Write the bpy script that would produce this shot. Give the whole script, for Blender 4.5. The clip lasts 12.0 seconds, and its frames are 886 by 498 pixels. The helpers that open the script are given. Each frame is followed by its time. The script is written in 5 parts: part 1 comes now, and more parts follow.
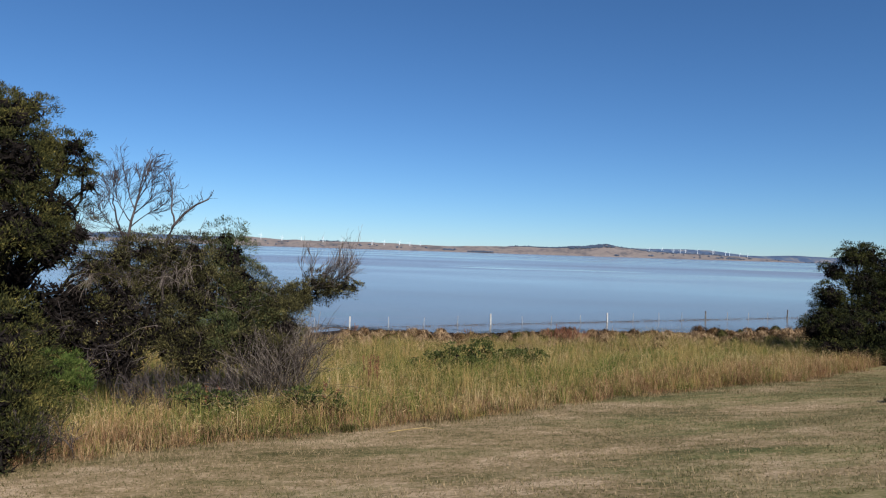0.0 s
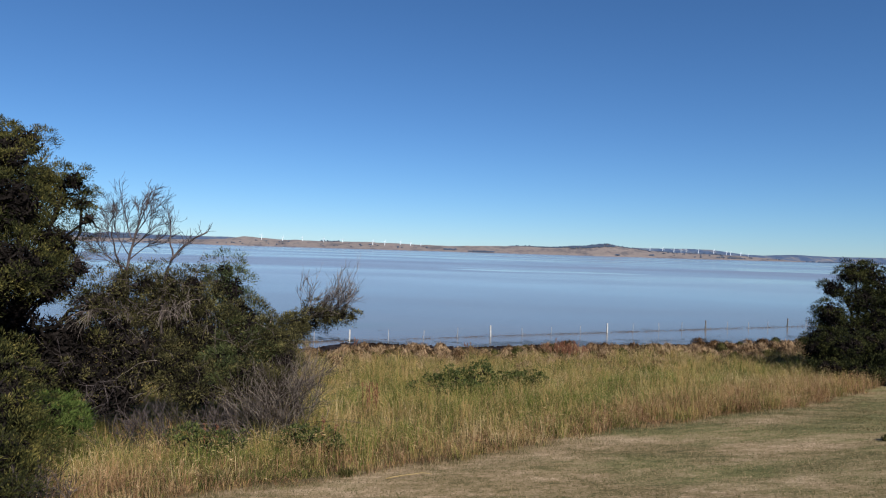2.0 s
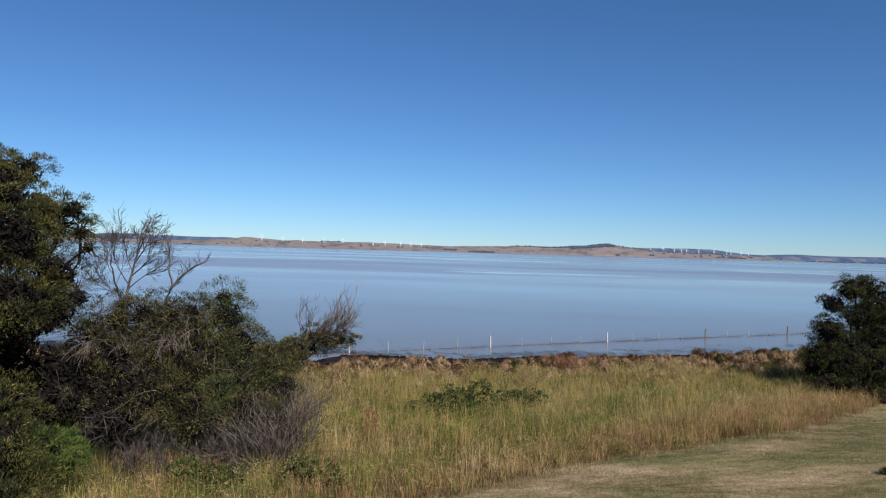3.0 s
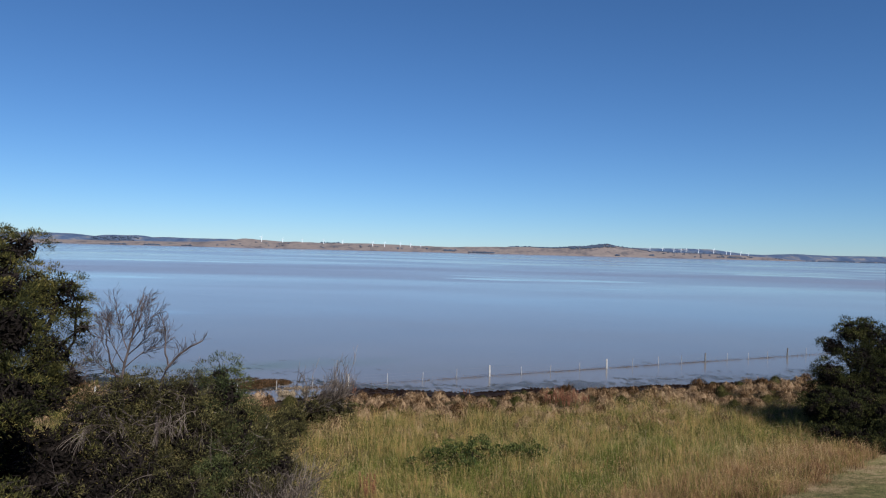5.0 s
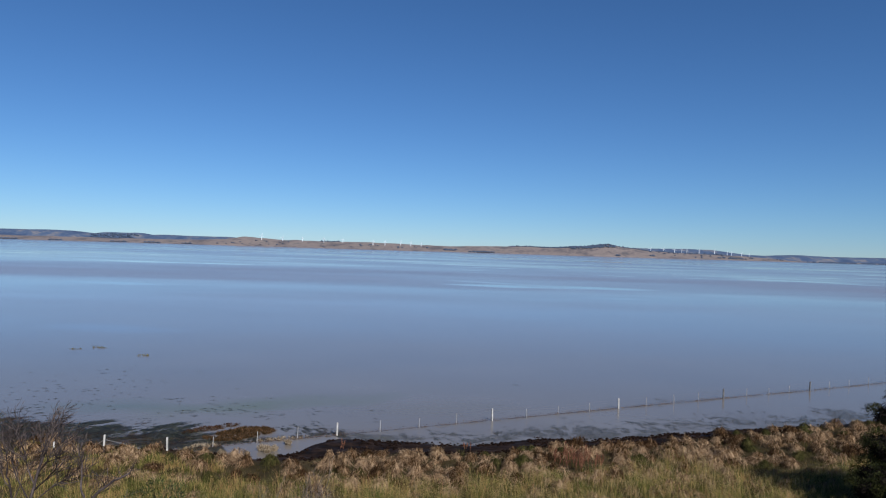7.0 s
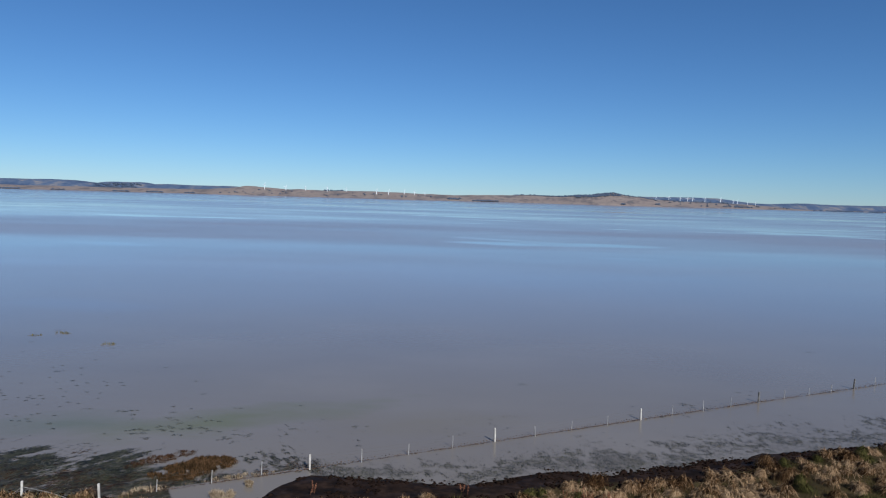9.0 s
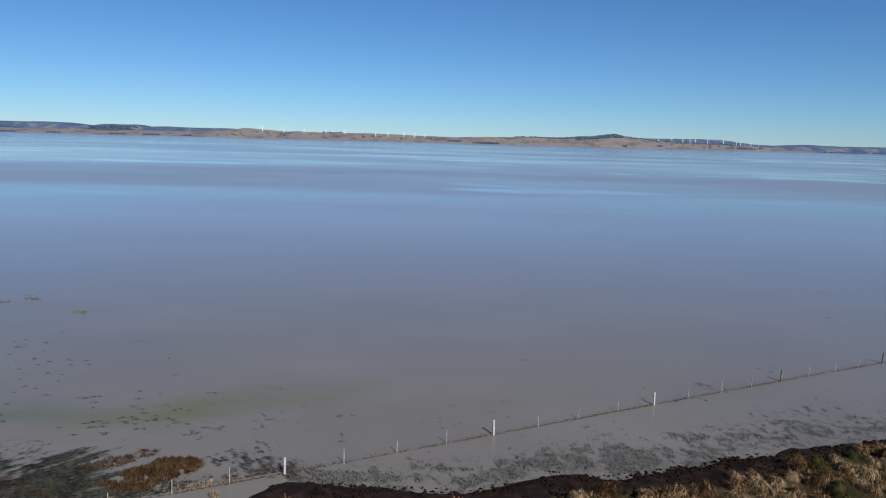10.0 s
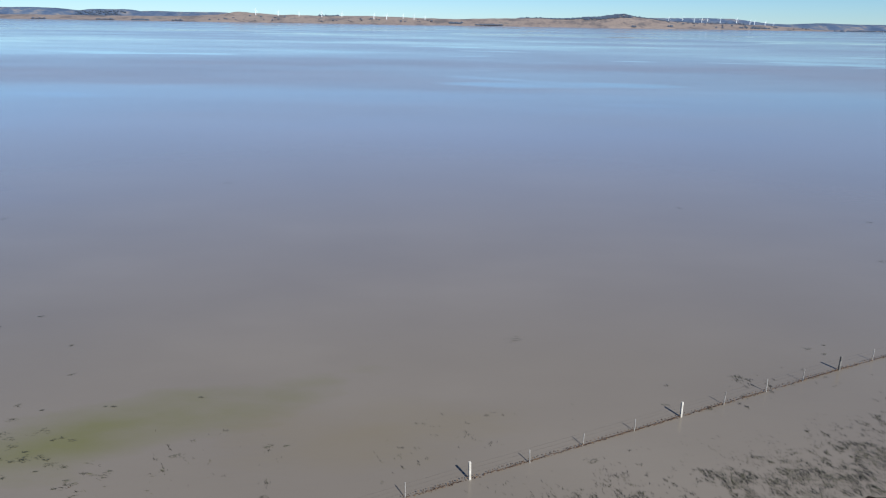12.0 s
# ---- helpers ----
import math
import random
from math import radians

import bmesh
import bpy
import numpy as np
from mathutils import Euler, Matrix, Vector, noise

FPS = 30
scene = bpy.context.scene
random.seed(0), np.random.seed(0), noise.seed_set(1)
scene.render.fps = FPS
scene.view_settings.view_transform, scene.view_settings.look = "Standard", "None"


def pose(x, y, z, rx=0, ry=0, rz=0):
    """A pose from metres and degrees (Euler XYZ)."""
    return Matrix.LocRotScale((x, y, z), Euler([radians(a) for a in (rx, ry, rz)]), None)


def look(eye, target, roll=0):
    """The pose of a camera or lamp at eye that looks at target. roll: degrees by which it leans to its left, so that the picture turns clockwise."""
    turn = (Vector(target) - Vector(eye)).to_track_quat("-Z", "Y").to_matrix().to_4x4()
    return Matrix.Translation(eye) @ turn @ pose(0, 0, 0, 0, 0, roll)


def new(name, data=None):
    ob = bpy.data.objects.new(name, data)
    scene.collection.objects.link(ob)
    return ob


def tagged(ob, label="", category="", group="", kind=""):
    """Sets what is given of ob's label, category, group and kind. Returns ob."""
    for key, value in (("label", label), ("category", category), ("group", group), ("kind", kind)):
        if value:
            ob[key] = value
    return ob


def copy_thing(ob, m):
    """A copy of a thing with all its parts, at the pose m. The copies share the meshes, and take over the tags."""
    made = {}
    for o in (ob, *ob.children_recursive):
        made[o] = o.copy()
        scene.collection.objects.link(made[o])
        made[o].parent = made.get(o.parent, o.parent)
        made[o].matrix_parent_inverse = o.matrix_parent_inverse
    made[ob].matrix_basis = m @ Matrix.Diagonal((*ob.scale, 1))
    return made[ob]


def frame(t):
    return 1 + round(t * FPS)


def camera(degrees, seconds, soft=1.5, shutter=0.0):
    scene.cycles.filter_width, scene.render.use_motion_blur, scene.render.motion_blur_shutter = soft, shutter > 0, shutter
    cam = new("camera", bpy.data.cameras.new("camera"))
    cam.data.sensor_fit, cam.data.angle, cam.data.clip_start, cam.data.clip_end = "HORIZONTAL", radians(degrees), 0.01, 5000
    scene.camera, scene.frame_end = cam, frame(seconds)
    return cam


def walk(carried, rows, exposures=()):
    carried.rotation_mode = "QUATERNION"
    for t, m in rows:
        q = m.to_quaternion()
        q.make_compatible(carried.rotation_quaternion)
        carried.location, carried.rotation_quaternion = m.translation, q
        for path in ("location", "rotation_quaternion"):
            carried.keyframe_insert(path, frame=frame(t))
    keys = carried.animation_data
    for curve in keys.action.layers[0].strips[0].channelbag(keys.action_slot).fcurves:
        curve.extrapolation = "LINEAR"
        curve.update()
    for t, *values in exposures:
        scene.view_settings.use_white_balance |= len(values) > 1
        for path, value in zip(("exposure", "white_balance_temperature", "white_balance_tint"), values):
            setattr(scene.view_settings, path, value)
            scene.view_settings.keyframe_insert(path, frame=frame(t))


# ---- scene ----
cam = camera(63.9, 12.0, soft=1.12)
PATH = [
    (0, (-1.239, -1.086, 7.331), (-1.215, 0.914, 7.334), 1.8),
    (0.5, (-1.207, -1.091, 7.536), (-1.184, 0.909, 7.537), 1.8),
    (1, (-1.211, -1.091, 7.807), (-1.188, 0.909, 7.808), 1.8),
    (1.5, (-1.203, -1.109, 8.157), (-1.18, 0.891, 8.159), 1.8),
    (2, (-1.182, -1.119, 8.555), (-1.16, 0.881, 8.557), 1.7),
    (2.5, (-1.17, -1.131, 9.021), (-1.148, 0.869, 9.023), 1.7),
    (3, (-1.151, -1.151, 9.61), (-1.13, 0.849, 9.612), 1.6),
    (5, (-1.144, -0.993, 12.496), (-1.122, 1.007, 12.499), 1.4),
    (5.5, (-1.117, -0.358, 13.297), (-1.096, 1.642, 13.298), 1.5),
    (6, (-1.114, 0.83, 14.085), (-1.094, 2.83, 14.084), 1.5),
    (6.5, (-1.107, 2.489, 14.87), (-1.087, 4.489, 14.87), 1.6),
    (7, (-1.057, 4.833, 15.63), (-1.036, 6.833, 15.629), 1.7),
    (7.5, (-0.878, 7.109, 16.458), (-0.862, 9.109, 16.46), 1.5),
    (7.7, (-0.845, 8.11, 16.785), (-0.829, 10.11, 16.787), 1.55),
    (9.3, (-0.17, 17.45, 19.516), (-0.156, 19.44, 19.32), 1.6),
    (9.5, (-0.136, 18.809, 19.829), (-0.119, 20.796, 19.602), 1.6),
    (10, (0.282, 22.377, 20.568), (0.299, 24.353, 20.261), 1.5),
    (10.5, (0.7, 26.168, 21.249), (0.719, 28.128, 20.85), 1.5),
    (11, (1.327, 29.827, 22.023), (1.344, 31.759, 21.506), 1.2),
    (11.5, (1.995, 33.882, 22.643), (2.01, 35.785, 22.029), 0.9),
    (12, (2.758, 37.844, 23.113), (2.772, 39.748, 22.5), 0.9),
]
EXPOSURES = [(0.0, 0.77, 5150, 9), (5.0, 0.66, 5110, 11), (7.5, 0.5, 5010, 11), (9.5, 0.52, 5000, 8), (10.5, 0.61, 5060, 7), (11.2, 0.80, 5110, 7), (12.0, 0.90, 5140, 7)]
walk(cam, [(t, look(eye, target, roll)) for t, eye, target, roll in PATH], EXPOSURES)

# ---- light ----
SUN_EL, SUN_AZ = radians(38.0), math.atan2(0.46, -0.888)
world = bpy.data.worlds.new("sky")
scene.world = world
world.use_nodes = True
wn = world.node_tree.nodes
sky = wn.new("ShaderNodeTexSky")
sky.sky_type, sky.sun_disc = "NISHITA", False
sky.sun_elevation, sky.sun_rotation = SUN_EL, SUN_AZ
sky.altitude, sky.air_density, sky.dust_density, sky.ozone_density = 0.0, 0.80, 0.0, 3.0
wn["Background"].inputs["Strength"].default_value = 0.048
air = wn.new("ShaderNodeMix")
air.data_type, air.blend_type = "RGBA", "MULTIPLY"
air.inputs["Factor"].default_value, air.inputs["B"].default_value = 1.0, (0.785, 0.888, 0.935, 1)
world.node_tree.links.new(sky.outputs["Color"], air.inputs["A"])
world.node_tree.links.new(air.outputs["Result"], wn["Background"].inputs["Color"])
lamp = bpy.data.lights.new("sun", "SUN")
lamp.energy, lamp.angle, lamp.color = 5.0, radians(0.5), (1.0, 0.84, 0.62)
sun_way = Vector((math.sin(SUN_AZ) * math.cos(SUN_EL), math.cos(SUN_AZ) * math.cos(SUN_EL), math.sin(SUN_EL)))
new("sun", lamp).matrix_world = look(sun_way * 60, (0, 0, 0))


# ---- small tools ----
def fract_noise(x, y, seed=0):
    """Smooth value noise on numpy arrays, 0 to 1."""
    xi, yi = np.floor(x), np.floor(y)
    fx, fy = x - xi, y - yi
    fx, fy = fx * fx * (3 - 2 * fx), fy * fy * (3 - 2 * fy)

    def corner(a, b):
        v = np.sin(a * 127.1 + b * 311.7 + seed * 74.7) * 43758.5453
        return v - np.floor(v)

    low = corner(xi, yi) * (1 - fx) + corner(xi + 1, yi) * fx
    high = corner(xi, yi + 1) * (1 - fx) + corner(xi + 1, yi + 1) * fx
    return low * (1 - fy) + high * fy


def fbm(x, y, seed=0, octaves=4):
    total, weight, norm = 0.0, 1.0, 0.0
    for k in range(octaves):
        total = total + weight * fract_noise(x * 2**k, y * 2**k, seed + k)
        norm += weight
        weight *= 0.5
    return total / norm


def mesh_of(name, verts, faces, material, smooth=False):
    """A mesh from an array of places and an array of faces with equal corners."""
    verts, faces = np.asarray(verts, dtype=np.float32), np.asarray(faces, dtype=np.int32)
    me = bpy.data.meshes.new(name)
    me.vertices.add(len(verts))
    me.vertices.foreach_set("co", verts.ravel())
    k = faces.shape[1]
    me.loops.add(faces.size)
    me.loops.foreach_set("vertex_index", faces.ravel())
    me.polygons.add(len(faces))
    me.polygons.foreach_set("loop_start", np.arange(0, faces.size, k, dtype=np.int32))
    me.polygons.foreach_set("use_smooth", np.full(len(faces), smooth))
    me.update(calc_edges=True)
    me.materials.append(material)
    return me


def part(name, me, parent=None, label=""):
    ob = new(name, me)
    if parent is not None:
        ob.parent = parent
        ob.matrix_parent_inverse = parent.matrix_basis.inverted()
    if label:
        ob["label"] = label
    return ob


def base_at(name, x, y, z):
    ob = new(name)
    ob.matrix_basis = pose(x, y, z)
    return ob


def tubes(paths, sides=5):
    """Places and faces of tapered tubes: paths are (points, radii)."""
    verts, faces, n = [], [], 0
    ring = np.linspace(0, 2 * math.pi, sides, endpoint=False)
    for points, radii in paths:
        points, radii = np.asarray(points, float), np.asarray(radii, float)
        way = np.gradient(points, axis=0)
        way /= np.linalg.norm(way, axis=1)[:, None] + 1e-9
        aid = np.where(np.abs(way[:, 2:3]) > 0.9, [[1.0, 0, 0]], [[0, 0, 1.0]])
        a = np.cross(way, aid)
        a /= np.linalg.norm(a, axis=1)[:, None] + 1e-9
        b = np.cross(way, a)
        v = points[:, None] + radii[:, None, None] * (np.cos(ring)[None, :, None] * a[:, None] + np.sin(ring)[None, :, None] * b[:, None])
        verts.append(v.reshape(-1, 3))
        k = np.arange(len(points) - 1)[:, None] * sides + np.arange(sides)[None]
        j = np.arange(len(points) - 1)[:, None] * sides + (np.arange(sides)[None] + 1) % sides
        faces.append(n + np.stack([k, j, j + sides, k + sides], -1).reshape(-1, 4))
        n += len(points) * sides
    return np.concatenate(verts), np.concatenate(faces)


# ---- materials ----
def material(name, stops, scale=1.0, fine=30.0, fine_mix=0.35, rough=0.9, bump=0.0, island=0.0, stretch=(1, 1, 1), trans=0.0, spec=0.25, metal=0.0, piece=0.0, tone=0.74):
    """A node material: a ramp over noise at two scales, shifted island by island or piece by piece."""
    m = bpy.data.materials.new(name)
    m.use_nodes = True
    t = m.node_tree
    n, link = t.nodes, t.links.new
    p = n["Principled BSDF"]
    geo = n.new("ShaderNodeNewGeometry")
    mapping = n.new("ShaderNodeMapping")
    mapping.inputs["Scale"].default_value = stretch
    link(geo.outputs["Position"], mapping.inputs["Vector"])
    big, small = n.new("ShaderNodeTexNoise"), n.new("ShaderNodeTexNoise")
    big.inputs["Scale"].default_value, big.inputs["Detail"].default_value = scale, 4
    small.inputs["Scale"].default_value, small.inputs["Detail"].default_value = fine, 3
    link(mapping.outputs["Vector"], big.inputs["Vector"])
    link(mapping.outputs["Vector"], small.inputs["Vector"])
    mix = n.new("ShaderNodeMix")
    mix.inputs["Factor"].default_value = fine_mix
    link(big.outputs["Fac"], mix.inputs["A"])
    link(small.outputs["Fac"], mix.inputs["B"])
    value = mix.outputs["Result"]
    for amount, node, socket in ((island, geo, "Random Per Island"), (piece, n.new("ShaderNodeObjectInfo") if piece else None, "Random")):
        if amount:
            shift = n.new("ShaderNodeMath")
            shift.operation = "MULTIPLY_ADD"
            link(node.outputs[socket], shift.inputs[0])
            shift.inputs[1].default_value = amount
            less = n.new("ShaderNodeMath")
            less.operation = "SUBTRACT"
            link(value, less.inputs[0])
            less.inputs[1].default_value = amount / 2
            link(less.outputs[0], shift.inputs[2])
            value = shift.outputs[0]
    ramp = n.new("ShaderNodeValToRGB")
    while len(ramp.color_ramp.elements) < len(stops):
        ramp.color_ramp.elements.new(0.5)
    for e, (at, colour) in zip(ramp.color_ramp.elements, stops):
        e.position, e.color = 0.5 + (at - 0.5) * 0.62, (*[c * tone for c in colour], 1)
    link(value, ramp.inputs["Fac"])
    link(ramp.outputs["Color"], p.inputs["Base Color"])
    p.inputs["Roughness"].default_value, p.inputs["Metallic"].default_value = rough, metal
    p.inputs["Specular IOR Level"].default_value = spec
    if bump:
        b = n.new("ShaderNodeBump")
        b.inputs["Strength"].default_value, b.inputs["Distance"].default_value = min(1, bump * 10), bump
        link(small.outputs["Fac"], b.inputs["Height"])
        link(b.outputs["Normal"], p.inputs["Normal"])
    if trans:
        tr, blend = n.new("ShaderNodeBsdfTranslucent"), n.new("ShaderNodeMixShader")
        link(ramp.outputs["Color"], tr.inputs["Color"])
        blend.inputs["Fac"].default_value = trans
        link(p.outputs["BSDF"], blend.inputs[1])
        link(tr.outputs["BSDF"], blend.inputs[2])
        link(blend.outputs["Shader"], n["Material Output"].inputs["Surface"])
    return m


STRAW = material("straw_grass", [(0.2, (0.24, 0.165, 0.06)), (0.5, (0.47, 0.34, 0.15)), (0.8, (0.66, 0.51, 0.27))], 0.4, 3, 0.4, 0.85, island=0.45, trans=0.25, spec=0.1, tone=0.9)
FIELD = material("green_gold_grass", [(0.12, (0.035, 0.05, 0.008)), (0.36, (0.105, 0.122, 0.022)), (0.5, (0.25, 0.222, 0.052)), (0.64, (0.48, 0.35, 0.125)), (0.86, (0.44, 0.235, 0.10))], 0.55, 2.2, 0.4, 0.85, island=0.34, trans=0.2, spec=0.1, tone=0.8)
GRASS_TOP = material("grass_tops", [(0.14, (0.06, 0.075, 0.013)), (0.36, (0.19, 0.185, 0.04)), (0.54, (0.44, 0.335, 0.12)), (0.8, (0.68, 0.49, 0.26))], 0.55, 2.2, 0.4, 0.85, island=0.45, trans=0.25, spec=0.1, tone=0.8)
# brown and olive tangle, its colours lowered to imitate shade between the blades
TANGLE = material("shade_dark_tangle", [(0.2, (0.018, 0.02, 0.007)), (0.45, (0.05, 0.042, 0.015)), (0.62, (0.12, 0.078, 0.034)), (0.82, (0.27, 0.185, 0.095))], 0.5, 3.0, 0.4, 0.9, island=0.5, trans=0.08, spec=0.08)
LUSH = material("lush_grass", [(0.2, (0.035, 0.055, 0.009)), (0.5, (0.10, 0.14, 0.022)), (0.8, (0.21, 0.235, 0.045))], 0.5, 2.0, 0.4, 0.85, island=0.45, trans=0.25, spec=0.1, tone=0.85)
RUST_GRASS = material("rust_grass", [(0.25, (0.13, 0.062, 0.03)), (0.5, (0.30, 0.165, 0.075)), (0.8, (0.50, 0.32, 0.17))], 0.6, 3, 0.4, 0.9, island=0.45, trans=0.2, spec=0.1, tone=0.85)
SEDGE = material("sedge_tussock", [(0.2, (0.032, 0.017, 0.007)), (0.42, (0.102, 0.056, 0.024)), (0.58, (0.228, 0.138, 0.067)), (0.82, (0.44, 0.308, 0.182))], 0.5, 2.5, 0.35, 0.9, island=0.45, trans=0.04, spec=0.05, piece=0.3)
SEDGE_PALE = material("pale_sedge", [(0.25, (0.15, 0.105, 0.062)), (0.5, (0.32, 0.245, 0.155)), (0.8, (0.52, 0.42, 0.29))], 0.5, 2.0, 0.4, 0.9, island=0.4, trans=0.08, spec=0.05)
# dark fill between tussocks: the gaps' shade is put into its colour
SEDGE_LOW = material("sedge_shade_thatch", [(0.25, (0.025, 0.017, 0.007)), (0.5, (0.06, 0.04, 0.015)), (0.8, (0.12, 0.088, 0.03))], 0.4, 2.0, 0.4, 0.95, island=0.4, trans=0.05, spec=0.05)
SEDGE_GREEN = material("green_sedge", [(0.25, (0.030, 0.032, 0.008)), (0.5, (0.062, 0.060, 0.015)), (0.8, (0.13, 0.105, 0.036))], 0.5, 6, 0.3, 0.9, island=0.4, trans=0.15, spec=0.1)
LAWN_BLADE = material("mown_blade", [(0.2, (0.085, 0.082, 0.028)), (0.5, (0.20, 0.155, 0.07)), (0.8, (0.42, 0.31, 0.175))], 0.9, 3, 0.3, 0.9, island=0.5, trans=0.2, spec=0.1)
LEAF_WATTLE = material("wattle_leaf", [(0.2, (0.010, 0.012, 0.005)), (0.45, (0.033, 0.036, 0.011)), (0.66, (0.095, 0.086, 0.022)), (0.86, (0.23, 0.185, 0.048))], 0.8, 3, 0.35, 0.8, island=0.22, trans=0.05, spec=0.08)
LEAF_OLIVE = material("olive_leaf", [(0.2, (0.013, 0.012, 0.006)), (0.44, (0.037, 0.034, 0.014)), (0.62, (0.09, 0.08, 0.028)), (0.8, (0.20, 0.17, 0.06))], 1.5, 4, 0.35, 0.8, island=0.28, trans=0.05, spec=0.08)
LEAF_GREEN = material("fresh_leaf", [(0.2, (0.020, 0.028, 0.010)), (0.5, (0.062, 0.074, 0.026)), (0.85, (0.15, 0.155, 0.05))], 0.9, 3, 0.4, 0.75, island=0.3, trans=0.06, spec=0.1)
LEAF_DARK = material("dark_leaf", [(0.2, (0.008, 0.010, 0.004)), (0.5, (0.024, 0.028, 0.008)), (0.68, (0.06, 0.06, 0.016)), (0.85, (0.12, 0.115, 0.032))], 0.8, 3, 0.4, 0.8, island=0.3, trans=0.04, spec=0.08)
LEAF_BRAMBLE = material("bramble_leaf", [(0.2, (0.022, 0.034, 0.008)), (0.5, (0.055, 0.07, 0.016)), (0.85, (0.14, 0.15, 0.04))], 1.2, 4, 0.4, 0.7, island=0.6, trans=0.12, spec=0.15)
LEAF_FEATHER = material("feathery_leaf", [(0.2, (0.036, 0.058, 0.011)), (0.5, (0.085, 0.12, 0.024)), (0.85, (0.17, 0.20, 0.048))], 0.9, 3, 0.4, 0.8, island=0.4, trans=0.12, spec=0.08)
DOCK = material("rusty_dock", [(0.2, (0.085, 0.030, 0.015)), (0.5, (0.18, 0.07, 0.034)), (0.85, (0.29, 0.14, 0.07))], 2, 10, 0.4, 0.85, island=0.4)
# bark of trunks and crown cores, lowered towards black for the crowns' inner shade
BARK = material("shade_dark_bark", [(0.25, (0.008, 0.007, 0.006)), (0.55, (0.018, 0.014, 0.012)), (0.85, (0.04, 0.032, 0.027))], 3, 25, 0.5, 0.95, bump=0.01, spec=0.05)
DEAD = material("grey_dead_wood", [(0.25, (0.048, 0.036, 0.028)), (0.55, (0.11, 0.085, 0.068)), (0.85, (0.25, 0.205, 0.168))], 3, 25, 0.5, 0.9, island=0.5, spec=0.1)
DEAD_DARK = material("brown_dead_twigs", [(0.25, (0.038, 0.030, 0.029)), (0.55, (0.085, 0.067, 0.062)), (0.85, (0.15, 0.12, 0.112))], 3, 25, 0.5, 0.9, island=0.4, spec=0.05)
MUD_CLOD = material("wet_mud_clod", [(0.25, (0.006, 0.004, 0.003)), (0.55, (0.014, 0.008, 0.006)), (0.85, (0.03, 0.017, 0.012))], 2, 14, 0.5, 0.9, bump=0.03, spec=0.04)
WEED_DARK = material("drowned_weed", [(0.25, (0.006, 0.007, 0.007)), (0.48, (0.015, 0.017, 0.012)), (0.66, (0.042, 0.045, 0.022)), (0.85, (0.10, 0.095, 0.05))], 0.6, 3, 0.4, 0.55, island=0.55, spec=0.18)
WEED_DRIFT = material("drifting_weed", [(0.25, (0.022, 0.025, 0.02)), (0.55, (0.05, 0.053, 0.04)), (0.85, (0.10, 0.10, 0.07))], 0.4, 2, 0.4, 0.6, island=0.5, spec=0.15)
WEED_BROWN = material("brown_water_weed", [(0.25, (0.022, 0.010, 0.006)), (0.55, (0.055, 0.026, 0.013)), (0.85, (0.11, 0.062, 0.03))], 0.6, 3, 0.4, 0.8, island=0.4, spec=0.1)
WEED_RUST = material("rusty_water_weed", [(0.2, (0.020, 0.015, 0.007)), (0.42, (0.045, 0.030, 0.013)), (0.66, (0.10, 0.052, 0.022)), (0.9, (0.19, 0.115, 0.06))], 0.9, 2.5, 0.5, 0.9, island=0.4, spec=0.06)
WEED_OLIVE = material("olive_water_weed", [(0.25, (0.07, 0.065, 0.02)), (0.55, (0.14, 0.12, 0.045)), (0.85, (0.22, 0.185, 0.08))], 0.6, 3, 0.4, 0.9, island=0.5, spec=0.1)
POST_WHITE = material("weathered_white_paint", [(0.2, (0.22, 0.20, 0.17)), (0.5, (0.38, 0.36, 0.33)), (0.8, (0.50, 0.48, 0.45))], 4, 40, 0.5, 0.8, bump=0.004, tone=1.0)
# weathered timber greyed down, so the right-hand posts look shaded
POST_GREY = material("shade_grey_timber", [(0.2, (0.05, 0.047, 0.045)), (0.5, (0.11, 0.105, 0.10)), (0.8, (0.24, 0.23, 0.22))], 4, 40, 0.5, 0.85, bump=0.004, tone=1.0)
PICKET = material("galvanised_picket", [(0.2, (0.20, 0.19, 0.18)), (0.8, (0.42, 0.41, 0.40))], 4, 40, 0.4, 0.6, metal=0.2, tone=1.0)
WIRE = material("rusted_wire", [(0.2, (0.10, 0.075, 0.06)), (0.8, (0.24, 0.2, 0.17))], 4, 30, 0.4, 0.7, metal=0.5)
DEBRIS = material("flood_debris", [(0.2, (0.03, 0.018, 0.012)), (0.5, (0.075, 0.046, 0.03)), (0.85, (0.16, 0.11, 0.07))], 3, 20, 0.4, 0.95, island=0.4)
# far hills, ridge and woods: distance haze is mixed into these base colours
HILL = material("hazed_pasture", [(0.32, (0.115, 0.105, 0.11)), (0.44, (0.195, 0.16, 0.15)), (0.54, (0.26, 0.212, 0.19)), (0.64, (0.22, 0.182, 0.165)), (0.76, (0.12, 0.12, 0.125))], 0.012, 0.07, 0.4, 0.95, stretch=(1, 0.5, 3))
RANGE = material("hazed_forested_range", [(0.34, (0.05, 0.078, 0.15)), (0.47, (0.075, 0.108, 0.19)), (0.58, (0.105, 0.13, 0.19)), (0.72, (0.22, 0.20, 0.205))], 0.013, 0.06, 0.35, 0.95, stretch=(1, 0.5, 2.5))
WOODS = material("hazed_woodland", [(0.25, (0.05, 0.07, 0.115)), (0.75, (0.075, 0.095, 0.14))], 0.02, 0.2, 0.4, 0.95, island=0.25)
TURBINE = material("white_turbine_steel", [(0.3, (0.62, 0.65, 0.68)), (0.7, (0.70, 0.73, 0.76))], 0.5, 3, 0.3, 0.5, tone=1.0)


